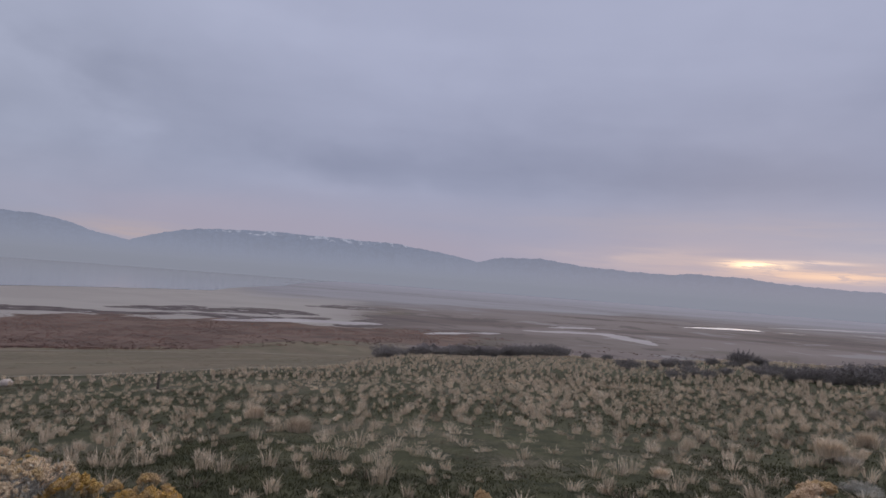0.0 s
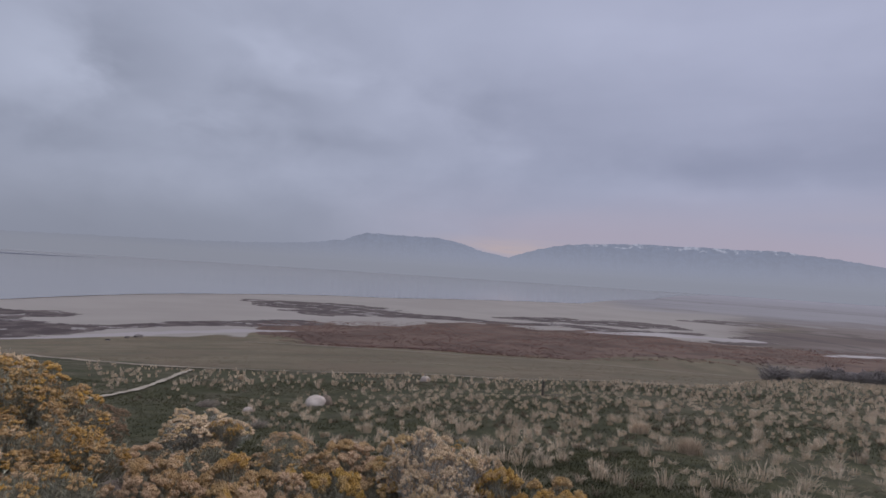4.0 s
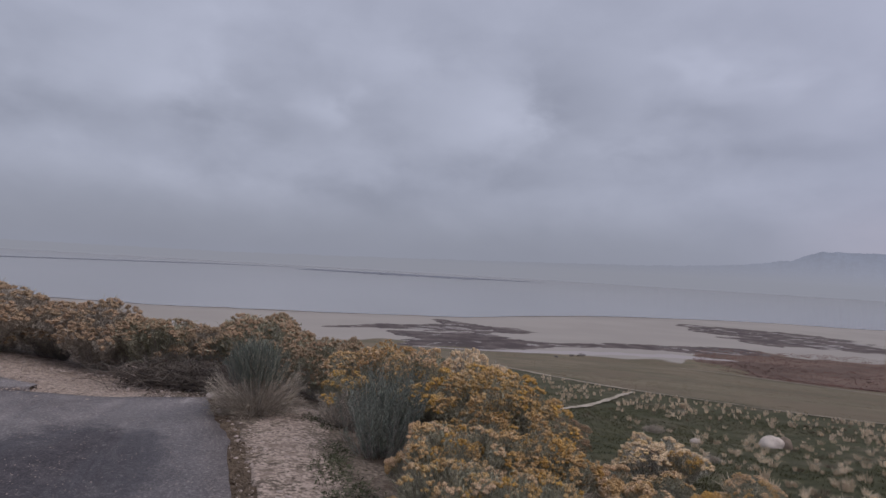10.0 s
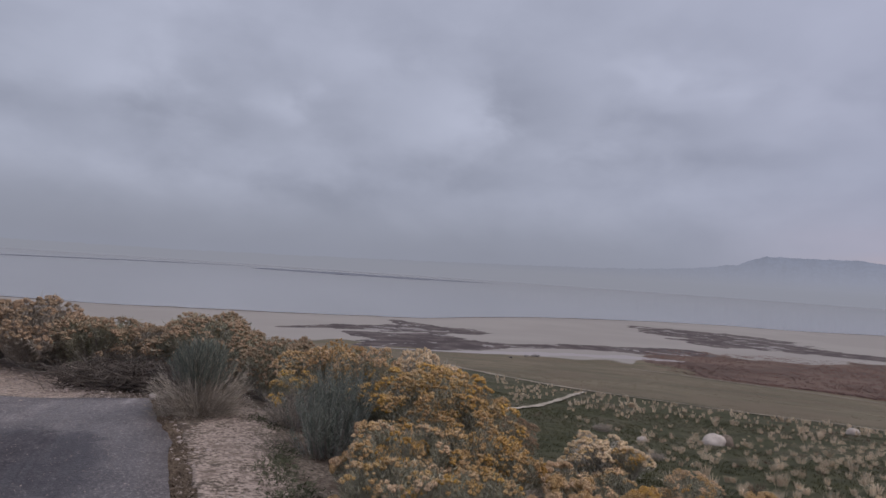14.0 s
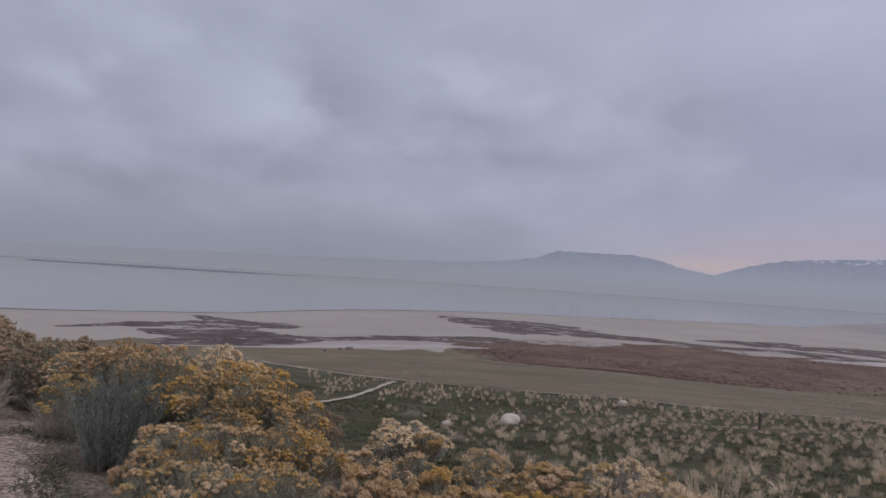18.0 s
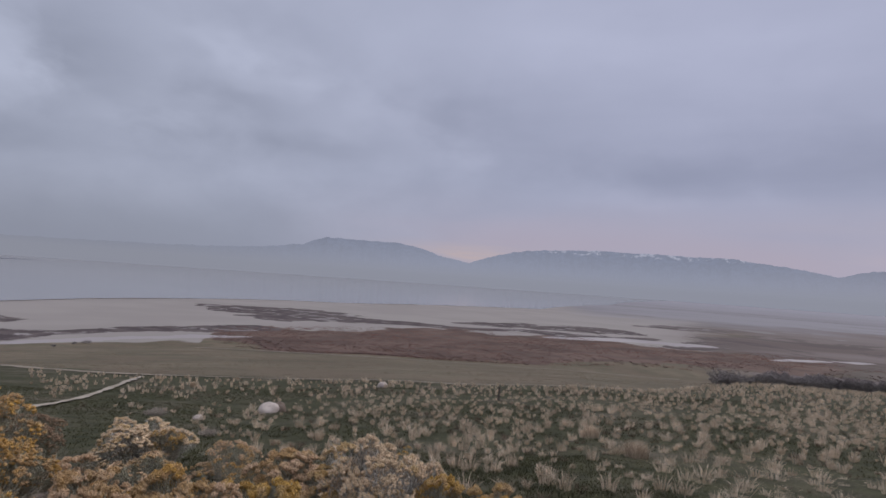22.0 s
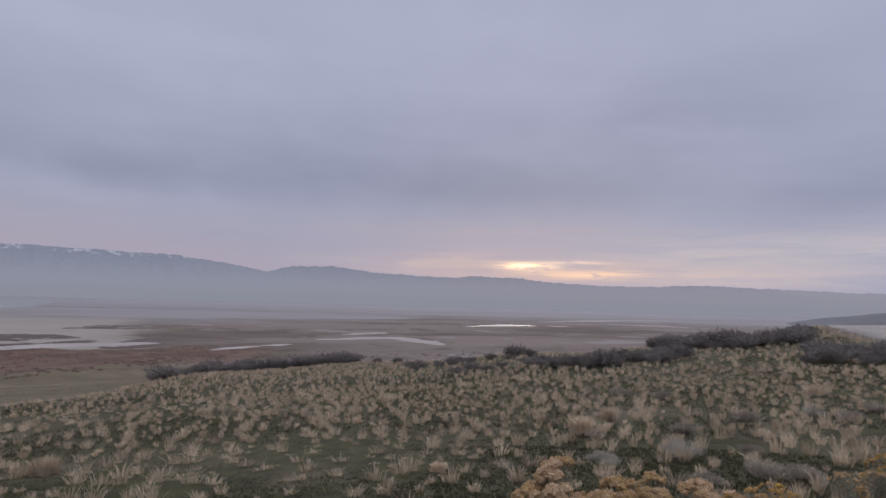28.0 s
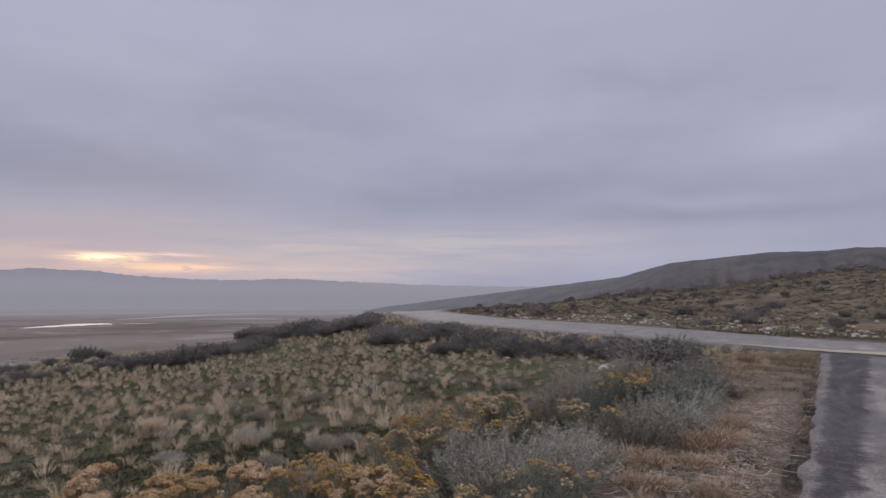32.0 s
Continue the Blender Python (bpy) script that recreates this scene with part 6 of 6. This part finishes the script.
# loose chips on the gravel, the trail and the crumbling edge
gx = np.concatenate([rng.uniform(-13.5, -9.8, 3600), rng.uniform(-9.8, -4.2, 5200), rng.uniform(3, 20, 2000)])
gy = np.concatenate([rng.uniform(-5.5, 0.6, 3600), rng.uniform(-0.2, 1.5, 5200), rng.uniform(0.6, 3.0, 2000)])
ok = (gy > pad_edge(gx) + 0.02) | (gx < -9.8)
gx, gy = gx[ok], gy[ok]
sz = rng.uniform(0.005, 0.016, len(gx)) * np.where(rng.uniform(0, 1, len(gx)) < 0.06, 2.2, 1)
chips = new("loose_gravel", tri_mesh("loose_gravel", *balls(np.column_stack([gx, gy, land(gx, gy) + sz * 0.3]), sz, rng, 0.6, 0.3), M_GRAVEL))
tagged(chips, "loose pale gravel beside the asphalt", "gravel", kind="stuff")
ax = np.concatenate([rng.uniform(-10.0, -4.0, 1900), rng.uniform(4.5, 13.0, 1200)])
ay = np.concatenate([rng.uniform(-3.6, 0.2, 1900), rng.uniform(-2.2, 0.6, 1200)])
ok = (ay < pad_edge(ax) - 0.06) & (tumble(ax, ay, 0.9, 71.0) > -0.3)
ax, ay = ax[ok], ay[ok]
sz = rng.uniform(0.003, 0.007, len(ax))
grit = new("loose_grit", tri_mesh("loose_grit", *balls(np.column_stack([ax, ay, land(ax, ay) + 0.02 + sz * 0.2]), sz, rng, 0.5, 0.3), M_GRAVEL))
tagged(grit, "pale grit worn out of the asphalt", "gravel", kind="stuff")
lx = np.concatenate([rng.uniform(-13, -4, 3200), rng.uniform(5, 14, 5200)])
ly = np.concatenate([rng.uniform(-1.2, 2.2, 3200), rng.uniform(0.3, 2.6, 5200)])
ok = ((ly > pad_edge(lx) - 0.02) | (lx < -10.3)) & (ly < pad_edge(lx) + 2.6) & (tumble(lx, ly, 1.1, 2.0) > 0.05)
bits = np.column_stack([lx, ly, land(lx, ly) - 0.01])[ok]
debris = new("plant_litter", tri_mesh("plant_litter", *blades(bits, 10, 0.022, 0.16, 0.009, 6.0), M_WOOD))
tagged(debris, "dark plant litter on the bare ground", "litter", kind="stuff")
# dead branches by the bank
for i, (x, y) in enumerate(((-11.35, -0.8), (-11.2, -0.4), (-11.75, -1.3), (-11.0, -0.05), (-11.7, -0.6))):
    rg = np.random.default_rng(70 + i)
    z0 = float(land(x, y))
    p = np.column_stack([rg.normal(x, 0.22, 300), rg.normal(y, 0.26, 300), z0 + rg.uniform(0.0, 0.22, 300)])
    q = p + np.column_stack([rg.normal(0, 0.22, 300), rg.normal(0, 0.34, 300), rg.uniform(-0.02, 0.28, 300)])
    q[:, 2] = np.maximum(q[:, 2], z0)
    tagged(new("dead_brush", tri_mesh("dead_brush", *rods(p, q, 0.0085, 0.07, rg), M_WOOD)), "tangle of dead dark grey branches on the gravel", "branches", "dead branches on the gravel")

# weeds along the trail
patch = []
for x, y, h in ((-6.73, 0.92, 0.10), (-6.0, 0.90, 0.10), (-6.45, 0.86, 0.08), (-8.6, 0.95, 0.12), (-8.2, 1.0, 0.10), (-7.2, 1.02, 0.10), (-5.6, 1.0, 0.1), (-5.2, 0.85, 0.08), (-6.1, 0.68, 0.06), (-5.5, 0.72, 0.05)):
    b = np.column_stack([rng.normal(x, 0.16, 380), rng.normal(y, 0.10, 380), float(land(x, y)) + rng.uniform(0, h * 0.4, 380)])
    patch.append(sprigs(b, np.column_stack([rng.normal(0, 1, (380, 2)), rng.uniform(0.2, 1.0, 380)]), 0.055, 0.006, 0.3))
weeds = new("low_weeds", tri_mesh("low_weeds", *join(*patch), M_WEED))
tagged(weeds, "low dark green weeds creeping beside the trail", "weeds", kind="stuff")

ex2 = rng.uniform(-10.0, -4.0, 900)
ey2 = pad_edge(ex2) + np.abs(rng.normal(0.04, 0.13, 900))
edging = new("dead_leaves", tri_mesh("dead_leaves", *blades(np.column_stack([ex2, ey2, land(ex2, ey2) - 0.005]), 14, 0.035, 0.10, 0.008, 3.0), M_FORB))
tagged(edging, "dark dead leaves gathered along the asphalt edge", "litter", kind="stuff")

# tall dull grass towards the road, and dry stems and sticks on the strip
gx2, gy2 = rng.uniform(13.0, 21.5, 1500), rng.uniform(0.6, 4.2, 1500)
ok = (gy2 > pad_edge(gx2) + 0.12) & (tumble(gx2, gy2, 0.8, 51.0) > -0.12)
tall = new("verge_grass", tri_mesh("verge_grass", *blades(np.column_stack([gx2, gy2, land(gx2, gy2) - 0.02])[ok], 30, 0.22, 0.26, 0.0045, 1.2), M_VERGE))
tagged(tall, "tangled dull straw on the verge before the road", "grass", kind="stuff")
kx, ky = rng.uniform(5.0, 12.5, 100), rng.uniform(0.7, 2.6, 100)
ok = (ky > pad_edge(kx) + 0.2) & (tumble(kx, ky, 0.9, 61.0) > -0.2)
base = np.column_stack([kx, ky, land(kx, ky) - 0.01])[ok]
stalks = new("dry_stems", tri_mesh("dry_stems", *blades(base, 26, 0.15, 0.30, 0.0035, 2.2), M_VERGE))
tagged(stalks, "pale dry stems flattened on the bare strip", "grass", kind="stuff")
kx, ky = rng.uniform(5.0, 13.0, 700), rng.uniform(0.6, 2.8, 700)
ok = ky > pad_edge(kx) + 0.1
p = np.column_stack([kx, ky, land(kx, ky) + 0.012])[ok]
turn = rng.uniform(0, 6.28, len(p))
q = p + np.column_stack([np.cos(turn), np.sin(turn), rng.uniform(0.0, 0.25, len(p))]) * rng.uniform(0.06, 0.28, (len(p), 1))
sticks = new("fallen_twigs", tri_mesh("fallen_twigs", *rods(p, q, 0.006, 0.015), M_DRY))
tagged(sticks, "fallen grey twigs on the bare strip by the asphalt", "twigs", kind="stuff")

# trodden straw and pale bits on the bare strip by the asphalt
mx, my = rng.uniform(5.2, 15, 1000), rng.uniform(0.4, 3.6, 1000)
ok = (my > pad_edge(mx) + 0.1) & (my < pad_edge(mx) + 2.6) & (tumble(mx, my, 1.1, 12.0) > 0.12)
mat_ = new("trodden_straw", tri_mesh("trodden_straw", *blades(np.column_stack([mx, my, land(mx, my) - 0.01])[ok], 9, 0.045, 0.24, 0.0065, 4.0), M_DRY))
tagged(mat_, "pale trodden straw on the bare ground", "grass", kind="stuff")
